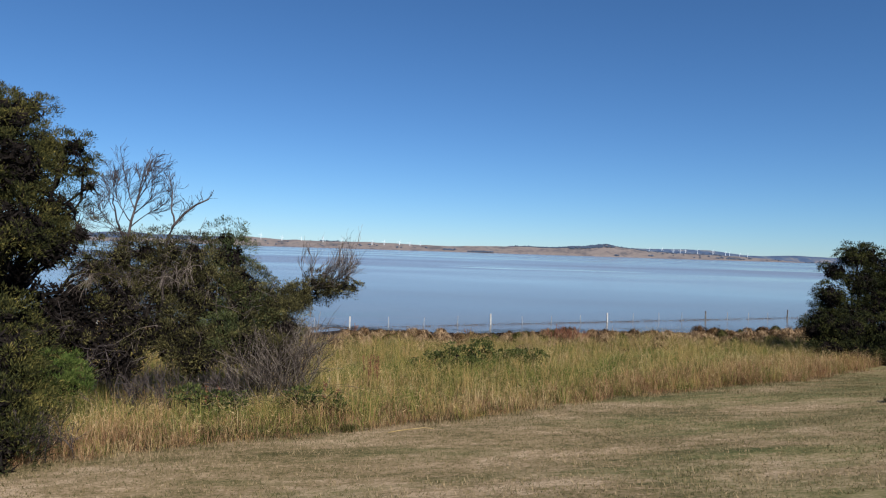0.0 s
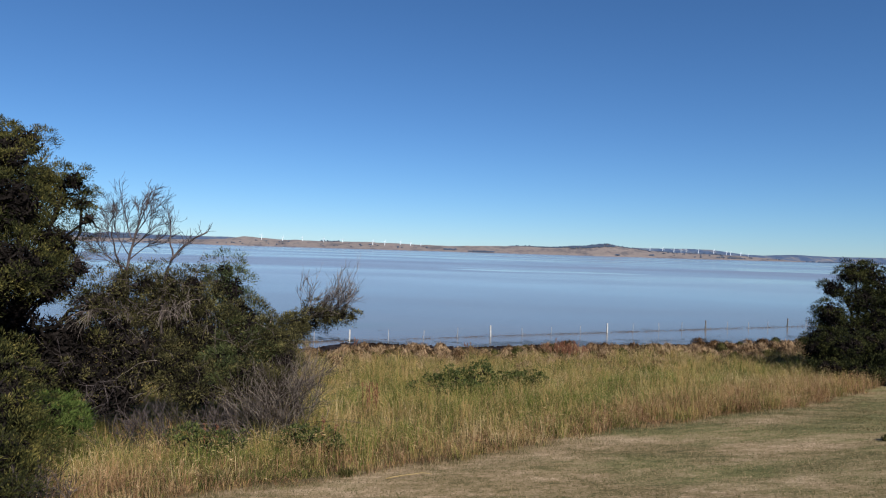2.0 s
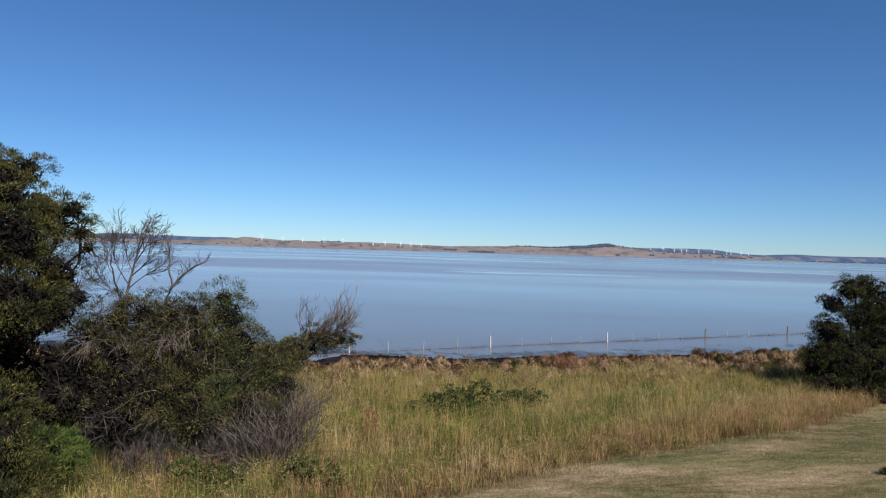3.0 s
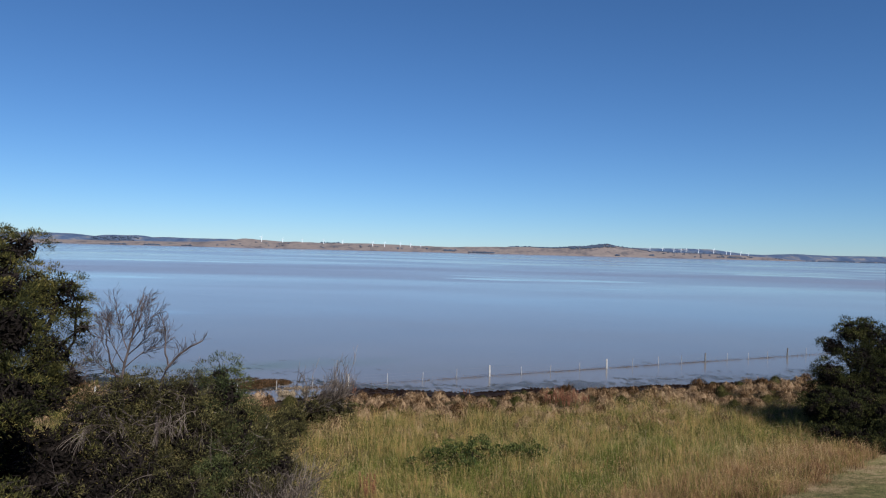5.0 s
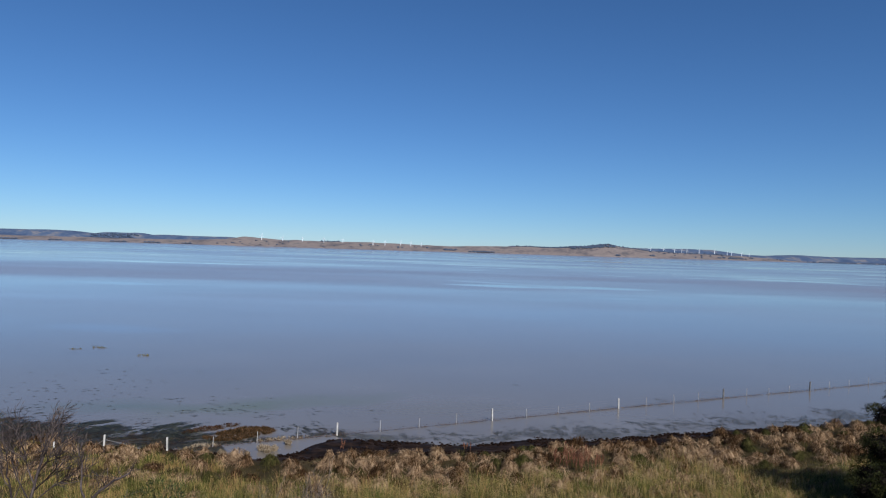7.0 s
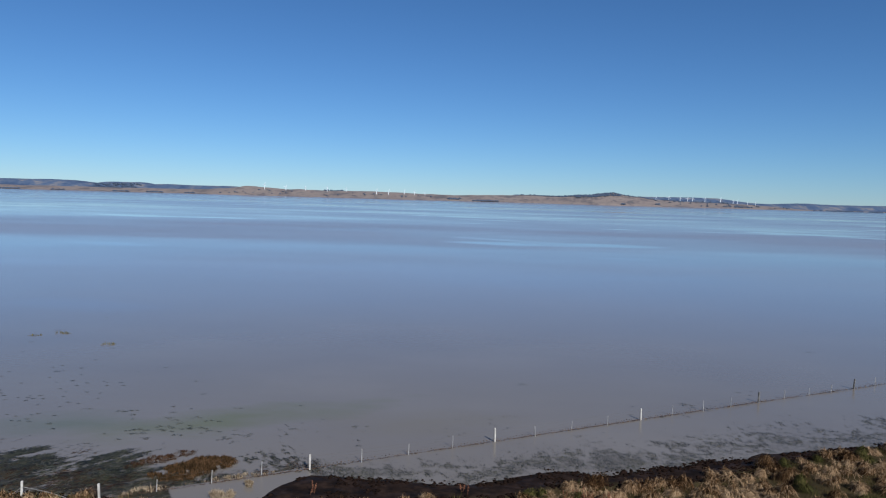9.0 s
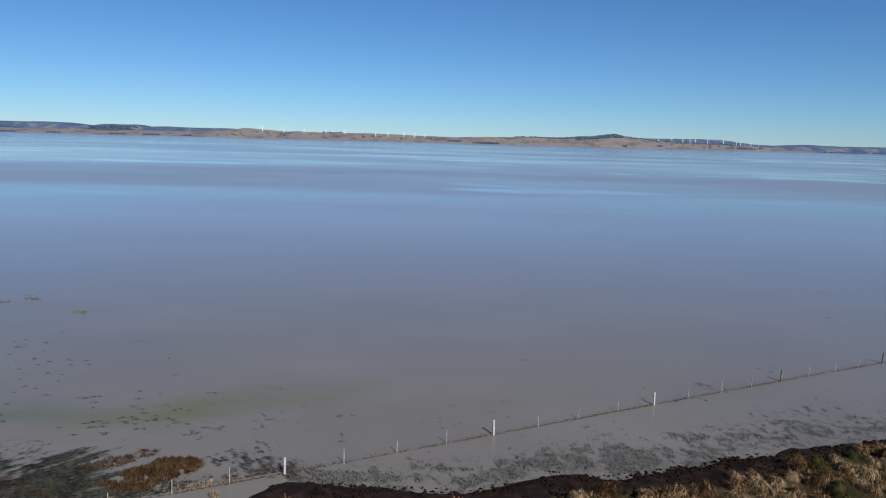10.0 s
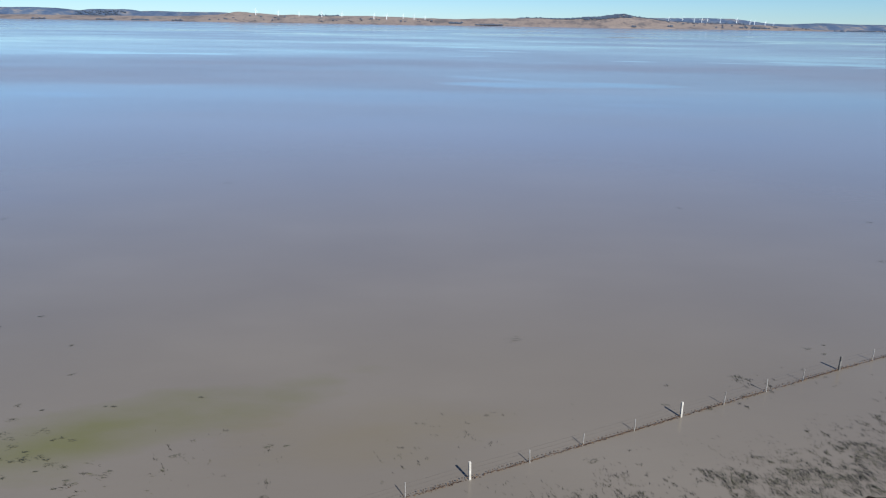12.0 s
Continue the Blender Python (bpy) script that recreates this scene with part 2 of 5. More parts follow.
def water_material():
    m = bpy.data.materials.new("shallow_muddy_water")
    m.use_nodes = True
    t = m.node_tree
    n, link = t.nodes, t.links.new
    p = n["Principled BSDF"]
    geo = n.new("ShaderNodeNewGeometry")

    def noise_at(scale, stretch, detail=4, turn=0.0):
        mp, tx = n.new("ShaderNodeMapping"), n.new("ShaderNodeTexNoise")
        mp.inputs["Scale"].default_value, mp.inputs["Rotation"].default_value = stretch, (0, 0, turn)
        tx.inputs["Scale"].default_value, tx.inputs["Detail"].default_value = scale, detail
        link(geo.outputs["Position"], mp.inputs["Vector"])
        link(mp.outputs["Vector"], tx.inputs["Vector"])
        return tx.outputs["Fac"]

    def ramp_of(value, stops):
        r = n.new("ShaderNodeValToRGB")
        while len(r.color_ramp.elements) < len(stops):
            r.color_ramp.elements.new(0.5)
        for e, (at, c) in zip(r.color_ramp.elements, stops):
            e.position, e.color = at, (*c, 1)
        link(value, r.inputs["Fac"])
        return r.outputs["Color"]

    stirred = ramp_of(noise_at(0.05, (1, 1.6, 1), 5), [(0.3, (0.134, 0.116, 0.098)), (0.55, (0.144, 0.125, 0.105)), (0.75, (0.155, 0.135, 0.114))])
    # paler violet base far out: part of the sky's reflection put into colour
    sky_tinted_water = ramp_of(noise_at(0.012, (1, 1.6, 1), 5), [(0.3, (0.178, 0.163, 0.180)), (0.55, (0.189, 0.173, 0.190)), (0.75, (0.200, 0.183, 0.200))])
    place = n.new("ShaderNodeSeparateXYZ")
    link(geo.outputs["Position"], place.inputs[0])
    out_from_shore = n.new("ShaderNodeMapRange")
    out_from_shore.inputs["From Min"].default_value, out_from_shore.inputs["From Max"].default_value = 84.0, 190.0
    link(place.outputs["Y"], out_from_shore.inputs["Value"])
    # blends by distance from shore to the sky-tinted base colour
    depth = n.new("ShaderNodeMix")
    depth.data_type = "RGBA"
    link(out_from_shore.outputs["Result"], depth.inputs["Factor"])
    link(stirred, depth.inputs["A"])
    link(sky_tinted_water, depth.inputs["B"])
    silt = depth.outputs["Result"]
    # drifts of green algae and of ochre silt near the shore
    for middle, turn, reach, most, colour in (((-17.0, 74.0), 25, (14.5, 3.7), 0.95, (0.103, 0.100, 0.036)), ((-30.0, 71.6), 8, (9.0, 3.4), 0.7, (0.090, 0.094, 0.050)), ((-1.0, 74.4), 10, (10.0, 4.0), 0.5, (0.135, 0.112, 0.068))):
        squeeze = n.new("ShaderNodeMapping")
        squeeze.vector_type = "TEXTURE"
        squeeze.inputs["Location"].default_value, squeeze.inputs["Rotation"].default_value, squeeze.inputs["Scale"].default_value = (*middle, 0), (0, 0, radians(turn)), (*reach, 1)
        link(geo.outputs["Position"], squeeze.inputs["Vector"])
        length = n.new("ShaderNodeVectorMath")
        length.operation = "LENGTH"
        link(squeeze.outputs["Vector"], length.inputs[0])
        ragged = n.new("ShaderNodeMath")
        ragged.operation = "MULTIPLY_ADD"
        link(noise_at(0.3, (0.5, 1, 1), 5, radians(-25)), ragged.inputs[0])
        ragged.inputs[1].default_value = 1.5
        link(length.outputs["Value"], ragged.inputs[2])
        limit = n.new("ShaderNodeMapRange")
        limit.inputs["From Min"].default_value, limit.inputs["From Max"].default_value = 0.7, 1.8
        limit.inputs["To Min"].default_value, limit.inputs["To Max"].default_value = most, 0.0
        link(ragged.outputs[0], limit.inputs["Value"])
        mix = n.new("ShaderNodeMix")
        mix.data_type = "RGBA"
        link(limit.outputs["Result"], mix.inputs["Factor"])
        link(silt, mix.inputs["A"])
        mix.inputs["B"].default_value = (*colour, 1)
        silt = mix.outputs["Result"]
    link(silt, p.inputs["Base Color"])
    p.inputs["IOR"].default_value, p.inputs["Specular IOR Level"].default_value = 1.38, 0.5
    # wind lanes: rippled and slick water
    lanes = n.new("ShaderNodeMapRange")
    lanes.inputs["From Min"].default_value, lanes.inputs["From Max"].default_value = 0.4, 0.62
    lanes.inputs["To Min"].default_value, lanes.inputs["To Max"].default_value = 0.20, 0.09
    link(noise_at(0.0045, (0.6, 1.1, 1), 4, radians(8)), lanes.inputs["Value"])
    split = n.new("ShaderNodeSeparateXYZ")
    link(geo.outputs["Position"], split.inputs[0])
    skew = n.new("ShaderNodeMath")
    skew.operation = "MULTIPLY_ADD"
    link(noise_at(0.008, (0.5, 1, 1), 4), skew.inputs[0])
    skew.inputs[1].default_value = 220.0
    link(split.outputs["Y"], skew.inputs[2])
    inside = n.new("ShaderNodeMapRange")
    inside.inputs["From Min"].default_value, inside.inputs["From Max"].default_value = 370.0, 410.0
    link(skew.outputs[0], inside.inputs["Value"])
    beyond = n.new("ShaderNodeMapRange")
    beyond.inputs["From Min"].default_value, beyond.inputs["From Max"].default_value = 540.0, 700.0
    link(skew.outputs[0], beyond.inputs["Value"])
    wind = n.new("ShaderNodeMath")
    wind.operation = "SUBTRACT"
    link(inside.outputs["Result"], wind.inputs[0])
    link(beyond.outputs["Result"], wind.inputs[1])
    stir = n.new("ShaderNodeMath")
    stir.operation = "MULTIPLY_ADD"
    link(wind.outputs[0], stir.inputs[0])
    stir.inputs[1].default_value = 0.07
    link(lanes.outputs["Result"], stir.inputs[2])
    # long slicks where the wind has not touched the water
    slicks = n.new("ShaderNodeMapRange")
    slicks.inputs["From Min"].default_value, slicks.inputs["From Max"].default_value = 0.60, 0.68
    slicks.inputs["To Min"].default_value, slicks.inputs["To Max"].default_value = 1.0, 0.35
    link(noise_at(0.012, (0.5, 0.9, 1), 3, radians(-20)), slicks.inputs["Value"])
    calm = n.new("ShaderNodeMath")
    calm.operation = "MULTIPLY"
    link(stir.outputs[0], calm.inputs[0])
    link(slicks.outputs["Result"], calm.inputs[1])
    link(calm.outputs[0], p.inputs["Roughness"])
    b = n.new("ShaderNodeBump")
    b.inputs["Strength"].default_value, b.inputs["Distance"].default_value = 0.26, 0.02
    link(noise_at(1.6, (0.5, 1.4, 1), 3, radians(25)), b.inputs["Height"])
    link(b.outputs["Normal"], p.inputs["Normal"])
    return m


def ground_material():
    # soil colour is lowered to imitate the shaded gaps between grass clumps
    m = material("shade_dark_soil", [(0.25, (0.035, 0.028, 0.011)), (0.5, (0.065, 0.05, 0.02)), (0.8, (0.12, 0.085, 0.038))], 0.3, 6, 0.4, 0.95, bump=0.03)
    t = m.node_tree
    n, link = t.nodes, t.links.new
    p = n["Principled BSDF"]
    soil = p.inputs["Base Color"].links[0].from_socket
    geo = n.new("ShaderNodeNewGeometry")

    def noise_at(scale, stretch, turn=0.0, detail=5):
        mp, tx = n.new("ShaderNodeMapping"), n.new("ShaderNodeTexNoise")
        mp.inputs["Scale"].default_value, mp.inputs["Rotation"].default_value = stretch, (0, 0, turn)
        tx.inputs["Scale"].default_value, tx.inputs["Detail"].default_value = scale, detail
        tx.inputs["Roughness"].default_value = 0.65
        link(geo.outputs["Position"], mp.inputs["Vector"])
        link(mp.outputs["Vector"], tx.inputs["Vector"])
        return tx.outputs["Fac"]

    def blend(a, colour_b, factor):
        x = n.new("ShaderNodeMix")
        x.data_type = "RGBA"
        link(factor, x.inputs["Factor"])
        link(a, x.inputs["A"])
        link(colour_b, x.inputs["B"])
        return x.outputs["Result"]

    def ramp_of(value, stops):
        r = n.new("ShaderNodeValToRGB")
        while len(r.color_ramp.elements) < len(stops):
            r.color_ramp.elements.new(0.5)
        for e, (at, c) in zip(r.color_ramp.elements, stops):
            e.position, e.color = at, (*c, 1)
        link(value, r.inputs["Fac"])
        return r.outputs["Color"]

    def zone(name):
        a = n.new("ShaderNodeAttribute")
        a.attribute_name = name
        return a.outputs["Fac"]

    def mean_of(a, b, share):
        x = n.new("ShaderNodeMix")
        x.inputs["Factor"].default_value = share
        link(a, x.inputs["A"])
        link(b, x.inputs["B"])
        return x.outputs["Result"]

    tufts = mean_of(noise_at(2.2, (0.7, 1.2, 1), radians(-26), 5), noise_at(11.0, (1, 1, 1), 0.0, 8), 0.55)
    patches = mean_of(noise_at(0.3, (0.7, 1.3, 1), radians(-26), 5), tufts, 0.62)
    dry = ramp_of(patches, [(0.41, (0.07, 0.062, 0.023)), (0.465, (0.16, 0.12, 0.056)), (0.52, (0.245, 0.176, 0.098)), (0.58, (0.38, 0.28, 0.175))])
    fresh = ramp_of(patches, [(0.41, (0.035, 0.045, 0.013)), (0.47, (0.095, 0.094, 0.033)), (0.53, (0.16, 0.137, 0.056)), (0.60, (0.28, 0.21, 0.115))])
    spot = n.new("ShaderNodeSeparateXYZ")
    link(geo.outputs["Position"], spot.inputs[0])
    across = n.new("ShaderNodeMapRange")
    across.inputs["From Min"].default_value, across.inputs["From Max"].default_value = -6.0, 16.0
    across.inputs["To Min"].default_value, across.inputs["To Max"].default_value = -0.10, 0.13
    link(spot.outputs["X"], across.inputs["Value"])
    green = n.new("ShaderNodeMath")
    green.operation = "ADD"
    link(noise_at(0.28, (0.6, 1.3, 1), radians(-30), 4), green.inputs[0])
    link(across.outputs["Result"], green.inputs[1])
    greener = n.new("ShaderNodeMapRange")
    greener.inputs["From Min"].default_value, greener.inputs["From Max"].default_value = 0.47, 0.65
    link(green.outputs[0], greener.inputs["Value"])
    lawn = blend(dry, fresh, greener.outputs["Result"])
    mud = ramp_of(noise_at(0.8, (1, 1, 1)), [(0.36, (0.006, 0.004, 0.0035)), (0.5, (0.013, 0.008, 0.006)), (0.66, (0.028, 0.017, 0.012))])
    lawn_zone, mud_shade_zone = zone("lawn"), zone("mud")
    c = blend(soil, lawn, lawn_zone)
    c = blend(c, mud, mud_shade_zone)
    link(c, p.inputs["Base Color"])
    puddles = n.new("ShaderNodeMapRange")
    puddles.inputs["From Min"].default_value, puddles.inputs["From Max"].default_value = 0.42, 0.6
    puddles.inputs["To Min"].default_value, puddles.inputs["To Max"].default_value = 0.9, 0.55
    link(noise_at(0.55, (0.6, 1.2, 1), radians(26)), puddles.inputs["Value"])
    wet = n.new("ShaderNodeMix")
    wet.inputs["A"].default_value = 0.95
    link(mud_shade_zone, wet.inputs["Factor"])
    link(puddles.outputs["Result"], wet.inputs["B"])
    link(wet.outputs["Result"], p.inputs["Roughness"])
    shine = n.new("ShaderNodeMapRange")
    shine.inputs["To Min"].default_value, shine.inputs["To Max"].default_value = 0.08, 0.05
    link(mud_shade_zone, shine.inputs["Value"])
    link(shine.outputs["Result"], p.inputs["Specular IOR Level"])
    return m


WATER = water_material()
GROUND = ground_material()

# ---- the lie of the land ----
# u runs along the shore fence, d is the distance from it towards the land
ALONG, INLAND, FENCE_FOOT = np.array((0.898, 0.439)), np.array((0.439, -0.898)), np.array((4.6, 69.88))


def shore_uv(x, y):
    px, py = x - FENCE_FOOT[0], y - FENCE_FOOT[1]
    return px * ALONG[0] + py * ALONG[1], px * INLAND[0] + py * INLAND[1]


def from_shore(u, d):
    return FENCE_FOOT[0] + u * ALONG[0] + d * INLAND[0], FENCE_FOOT[1] + u * ALONG[1] + d * INLAND[1]


def water_edge(u):
    return np.interp(u, (-90, -38, -34, -30.5, -27, -24.5, -22, -19, -16.5, -15.2, -10, -5.5, -3, 0, 2.7, 7.8, 12.3, 19, 28, 60, 120), (-20, -7.1, -4.0, -1.8, 0.0, 2.2, 4.6, 3.8, 1.6, 1.0, 4.2, 6.8, 7.0, 6.4, 8.2, 9.4, 9.8, 10.8, 12.2, 17, 24))


def tussock_edge(u):
    return np.interp(u, (-90, -38, -34, -30, -26, -24, -21, -16, -12, -4, 0, 3, 6, 12, 20, 28, 60, 120), (-19, -6.4, -3.2, -0.8, 1.4, 3.6, 5.6, 6.4, 7.4, 9.9, 9.6, 11, 12.2, 12.2, 12.4, 13.2, 18, 25))


def lawn_edge(u):
    return np.interp(u, (-80, -35, -27, -23.5, -19, -14.6, -8.8, -3.7, 0.2, 30, 80), (46, 43.9, 43.3, 42.5, 41.3, 41, 40.2, 38.9, 38, 33, 30))


def land(x, y):
    """The ground's height."""
    x, y = np.asarray(x, float), np.asarray(y, float)
    u, d = shore_uv(x, y)
    e = d - water_edge(u)
    far = np.interp(d, (10, 16, 20, 24, 29, 34, 38, 42, 48, 61, 80, 200, 5000), (0.12, 0.22, 0.32, 0.5, 0.9, 1.3, 1.6, 2.15, 3.0, 5.1, 6.3, 9, 30))
    near = np.interp(e, (-40, -6, -1, 0, 0.8, 3, 8), (-1.2, -0.35, -0.06, 0.0, 0.07, 0.12, 0.2))
    z = np.where(d > 16, far, np.where(e < 6, near, np.maximum(near, far)))
    rough = np.clip((e + 1) / 6, 0.15, 1) * np.clip((46 - d) / 10, 0.25, 1)
    bumps = (fbm(x * 0.5, y * 0.5, 3) - 0.5) * 0.25 * rough + (fbm(x * 0.08, y * 0.08, 7) - 0.5) * 0.5 * np.clip((d - 12) / 20, 0, 1)
    shallow = np.clip(1 - np.abs(e - 0.4) / 3.2, 0, 1)
    return z + bumps + 0.17 * shallow * (fbm(x * 0.42, y * 0.42, 13) - 0.5) - 0.25 * (e < -6)


def spread(core_low, core_high, step, reach):
    inner = np.arange(core_low, core_high + step, step)
    grow, out = step, []
    while sum(out) + abs(core_high) < reach:
        grow *= 1.35
        out.append(grow)
    outer = np.cumsum(out)
    return np.concatenate([core_low - outer[::-1], inner, core_high + outer])


def sheet(xs, ys):
    gx, gy = np.meshgrid(xs, ys)
    k = np.arange(len(ys) - 1)[:, None] * len(xs) + np.arange(len(xs) - 1)[None]
    return gx.ravel(), gy.ravel(), np.stack([k, k + 1, k + 1 + len(xs), k + len(xs)], -1).reshape(-1, 4)


gx, gy, quads = sheet(spread(-60, 75, 0.6, 4700), spread(-12, 96, 0.6, 4700))
gz = np.where(np.hypot(gx, gy) < 900, land(gx, gy), np.where(shore_uv(gx, gy)[1] > 0, 14.0, -2.0))
me = mesh_of("ground", np.stack([gx, gy, gz], 1), quads, GROUND, True)
gu, gd = shore_uv(gx, gy)
ragged_edge = (fbm(gx * 0.6, gy * 0.6, 11) - 0.5) * 1.6
# shore mud, plus a weaker share inland that paints shade under the tussocks
mud_shade_zone = np.maximum(np.clip((tussock_edge(gu) + ragged_edge - gd) / 0.7 + 0.3, 0, 1), 0.35 * np.clip((tussock_edge(gu) + 9 - gd) / 4, 0, 1))
lawn_zone = np.clip((gd - lawn_edge(gu) + 1.0 + ragged_edge * 0.5) / 0.8 + 0.5, 0, 1)
for key, values in (("mud", mud_shade_zone), ("lawn", lawn_zone)):
    me.attributes.new(key, "FLOAT", "POINT").data.foreach_set("value", values.astype(np.float32))
tagged(new("ground", me), "grassy bank sloping from a mown lawn to a muddy lake shore", "ground", kind="structure")

wx, wy, quads = sheet(spread(-60, 90, 3.0, 4000), np.concatenate([np.arange(40, 140, 3.0), np.geomspace(140, 3760, 60)]))
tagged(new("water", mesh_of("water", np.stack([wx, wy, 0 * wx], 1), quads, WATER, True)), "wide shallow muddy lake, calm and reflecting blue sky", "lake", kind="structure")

# ---- the far shore ----
FAR, STEP = 3600.0, 2.87


def far_x(px):
    return 289.5 + (px - 880) * STEP


PASTURE = ((-300, 8), (0, 7), (60, 7.5), (150, 7), (250, 7.5), (330, 9), (385, 11.5), (420, 17.5), (445, 16), (500, 13.2), (540, 13), (600, 12.5), (660, 14), (720, 12), (784, 10.5), (830, 11.5), (880, 12.5), (940, 13.5), (1000, 13), (1050, 16), (1080, 20), (1105, 22.5), (1130, 18.5), (1170, 14), (1230, 11), (1290, 9.5), (1330, 8.5), (1370, 7.5), (1400, 6), (1440, 2.5), (1480, 1.5), (1900, 1.5))
BLUE = ((-300, 16), (0, 18.5), (50, 18), (100, 14), (125, 17), (190, 17.5), (210, 14), (240, 15.5), (300, 14.5), (370, 15), (395, 12), (450, 6), (900, 6), (930, 14.5), (960, 14), (1000, 13), (1060, 15), (1120, 14), (1170, 16.5), (1230, 17), (1290, 17.5), (1330, 17), (1370, 13), (1400, 10.5), (1440, 9.5), (1500, 12.5), (1568, 11), (1700, 12), (1900, 10))


def pasture_height(x, y):
    px = (x - 289.5) / STEP + 880
    top = np.interp(px, *zip(*PASTURE)) * STEP
    rise = np.clip((y - FAR) / 260, 0, 1)
    shape = 0.16 * np.clip((y - FAR) / 25, 0, 1) + 0.84 * rise * rise * (3 - 2 * rise)
    back = 1 - 0.5 * np.clip((y - 3870) / 200, 0, 1)
    return top * shape * back * (1 + 0.22 * (fbm(x * 0.012, y * 0.012, 5) - 0.5)) - 0.6


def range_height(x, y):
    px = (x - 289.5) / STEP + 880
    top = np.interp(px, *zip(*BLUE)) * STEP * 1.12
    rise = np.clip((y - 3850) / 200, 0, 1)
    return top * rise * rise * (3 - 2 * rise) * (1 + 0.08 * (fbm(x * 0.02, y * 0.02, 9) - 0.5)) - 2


hx, hy, quads = sheet(np.arange(-2640, 2641, 14.0), np.concatenate([np.arange(FAR - 4, FAR + 40, 8), np.arange(FAR + 40, 4060, 20)]))
tagged(new("pasture_hills", mesh_of("pasture_hills", np.stack([hx, hy, pasture_height(hx, hy)], 1), quads, HILL, True)), "low dry tan pasture hills across the lake, greyed for haze", "hills", kind="structure")
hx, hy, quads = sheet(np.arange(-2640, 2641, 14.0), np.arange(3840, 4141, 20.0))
tagged(new("hazed_forested_range", mesh_of("hazed_forested_range", np.stack([hx, hy, range_height(hx, hy)], 1), quads, RANGE, True)), "distant forested ridge behind the hills, coloured blue for haze", "hills", kind="structure")

OCTA = np.array([(1, 0, 0), (0, 1, 0), (-1, 0, 0), (0, -1, 0), (0, 0, 1), (0, 0, -0.4)], float)
OCTA_FACES = np.array([(0, 1, 4), (1, 2, 4), (2, 3, 4), (3, 0, 4), (1, 0, 5), (2, 1, 5), (3, 2, 5), (0, 3, 5)])


def clump_cloud(centres, sizes, rng):
    jig = OCTA[None] * sizes[:, None, :] * rng.uniform(0.7, 1.3, (len(centres), 6, 1))
    v = (centres[:, None] + jig).reshape(-1, 3)
    f = (np.arange(len(centres))[:, None, None] * 6 + OCTA_FACES[None]).reshape(-1, 3)
    return v, f


rng = np.random.default_rng(4)
spots = []
# rows and stands of trees: from, to, nearest and farthest, count
for a, b, y0, y1, count in ((0, 42, 3612, 3618, 60), (98, 120, 3612, 3618, 20), (206, 232, 3614, 3620, 40), (265, 292, 3614, 3620, 35), (332, 350, 3612, 3618, 14), (795, 815, 3650, 3690, 30), (838, 882, 3612, 3620, 90), (1028, 1060, 3800, 3860, 160), (1060, 1092, 3780, 3870, 200), (1000, 1040, 3820, 3880, 120), (930, 1000, 3850, 3890, 120), (1100, 1112, 3612, 3620, 14), (1162, 1172, 3640, 3660, 12), (1290, 1340, 3640, 3700, 30), (500, 800, 3640, 3760, 26), (1170, 1420, 3640, 3800, 40), (380, 500, 3630, 3740, 14), (1440, 1620, 3606, 3616, 120), (110, 200, 3900, 4000, 160), (1030, 1115, 3770, 3870, 260), (1090, 1180, 3830, 3890, 110), (1200, 1340, 3880, 3960, 220), (560, 600, 3830, 3870, 24)):
    px = rng.uniform(a, b, count)
    x, y = far_x(px), rng.uniform(y0, y1, count)
    spots.append(np.stack([x, y, np.maximum(pasture_height(x, y), np.where(y > 3880, range_height(x, y), -9)) + 1.5], 1))
spots = np.concatenate(spots)
sizes = rng.uniform(3, 7.5, (len(spots), 1)) * np.array([[1.3, 1.0, 0.75]])
v, f = clump_cloud(spots, sizes, rng)
tagged(new("far_trees", mesh_of("far_trees", v, f, WOODS)), "dark scattered trees and shelter belts on the far hills, coloured blue for haze", "trees", kind="stuff")


def wind_turbine():
    top = base_at("wind_turbine", 0, 0, 0)
    v, f = tubes([([(0, 0, -2), (0, 0, 15), (0, 0, 30)], (1.5, 1.2, 0.9))], 10)
    part("tower", mesh_of("tower", v, f, TURBINE, True), top)
    bm = bmesh.new()
    bmesh.ops.create_cube(bm, size=1, matrix=Matrix.Translation((0, 0.8, 30.6)) @ Matrix.Diagonal((1.8, 4.5, 1.9, 1)))
    bmesh.ops.bevel(bm, geom=list(bm.edges), offset=0.35, segments=2, affect="EDGES")
    me = bpy.data.meshes.new("nacelle")
    bm.to_mesh(me)
    bm.free()
    me.materials.append(TURBINE)
    part("nacelle", me, top)
    v, f = tubes([([(0, -1.4, 30.6), (0, -2.2, 30.6), (0, -2.9, 30.6)], (1.0, 0.8, 0.15))], 10)
    hub = part("hub", mesh_of("hub", v, f, TURBINE, True), top)
    for k in range(3):
        v, f = tubes([([(0, -2.2, 0), (0, -2.2, 3), (0, -2.2, 9), (0, -2.3, 15)], (0.5, 0.85, 0.6, 0.2))], 6)
        v[:, 1] = -2.2 + (v[:, 1] + 2.2) * 0.35
        blade = part("blade", mesh_of("blade", v, f, TURBINE, True), hub)
        blade.matrix_basis = pose(0, 0, 30.6, 0, 120 * k + 20, 0)
    return tagged(top, "tall white wind turbine on the far hills", "wind turbine", "wind farm turbines")


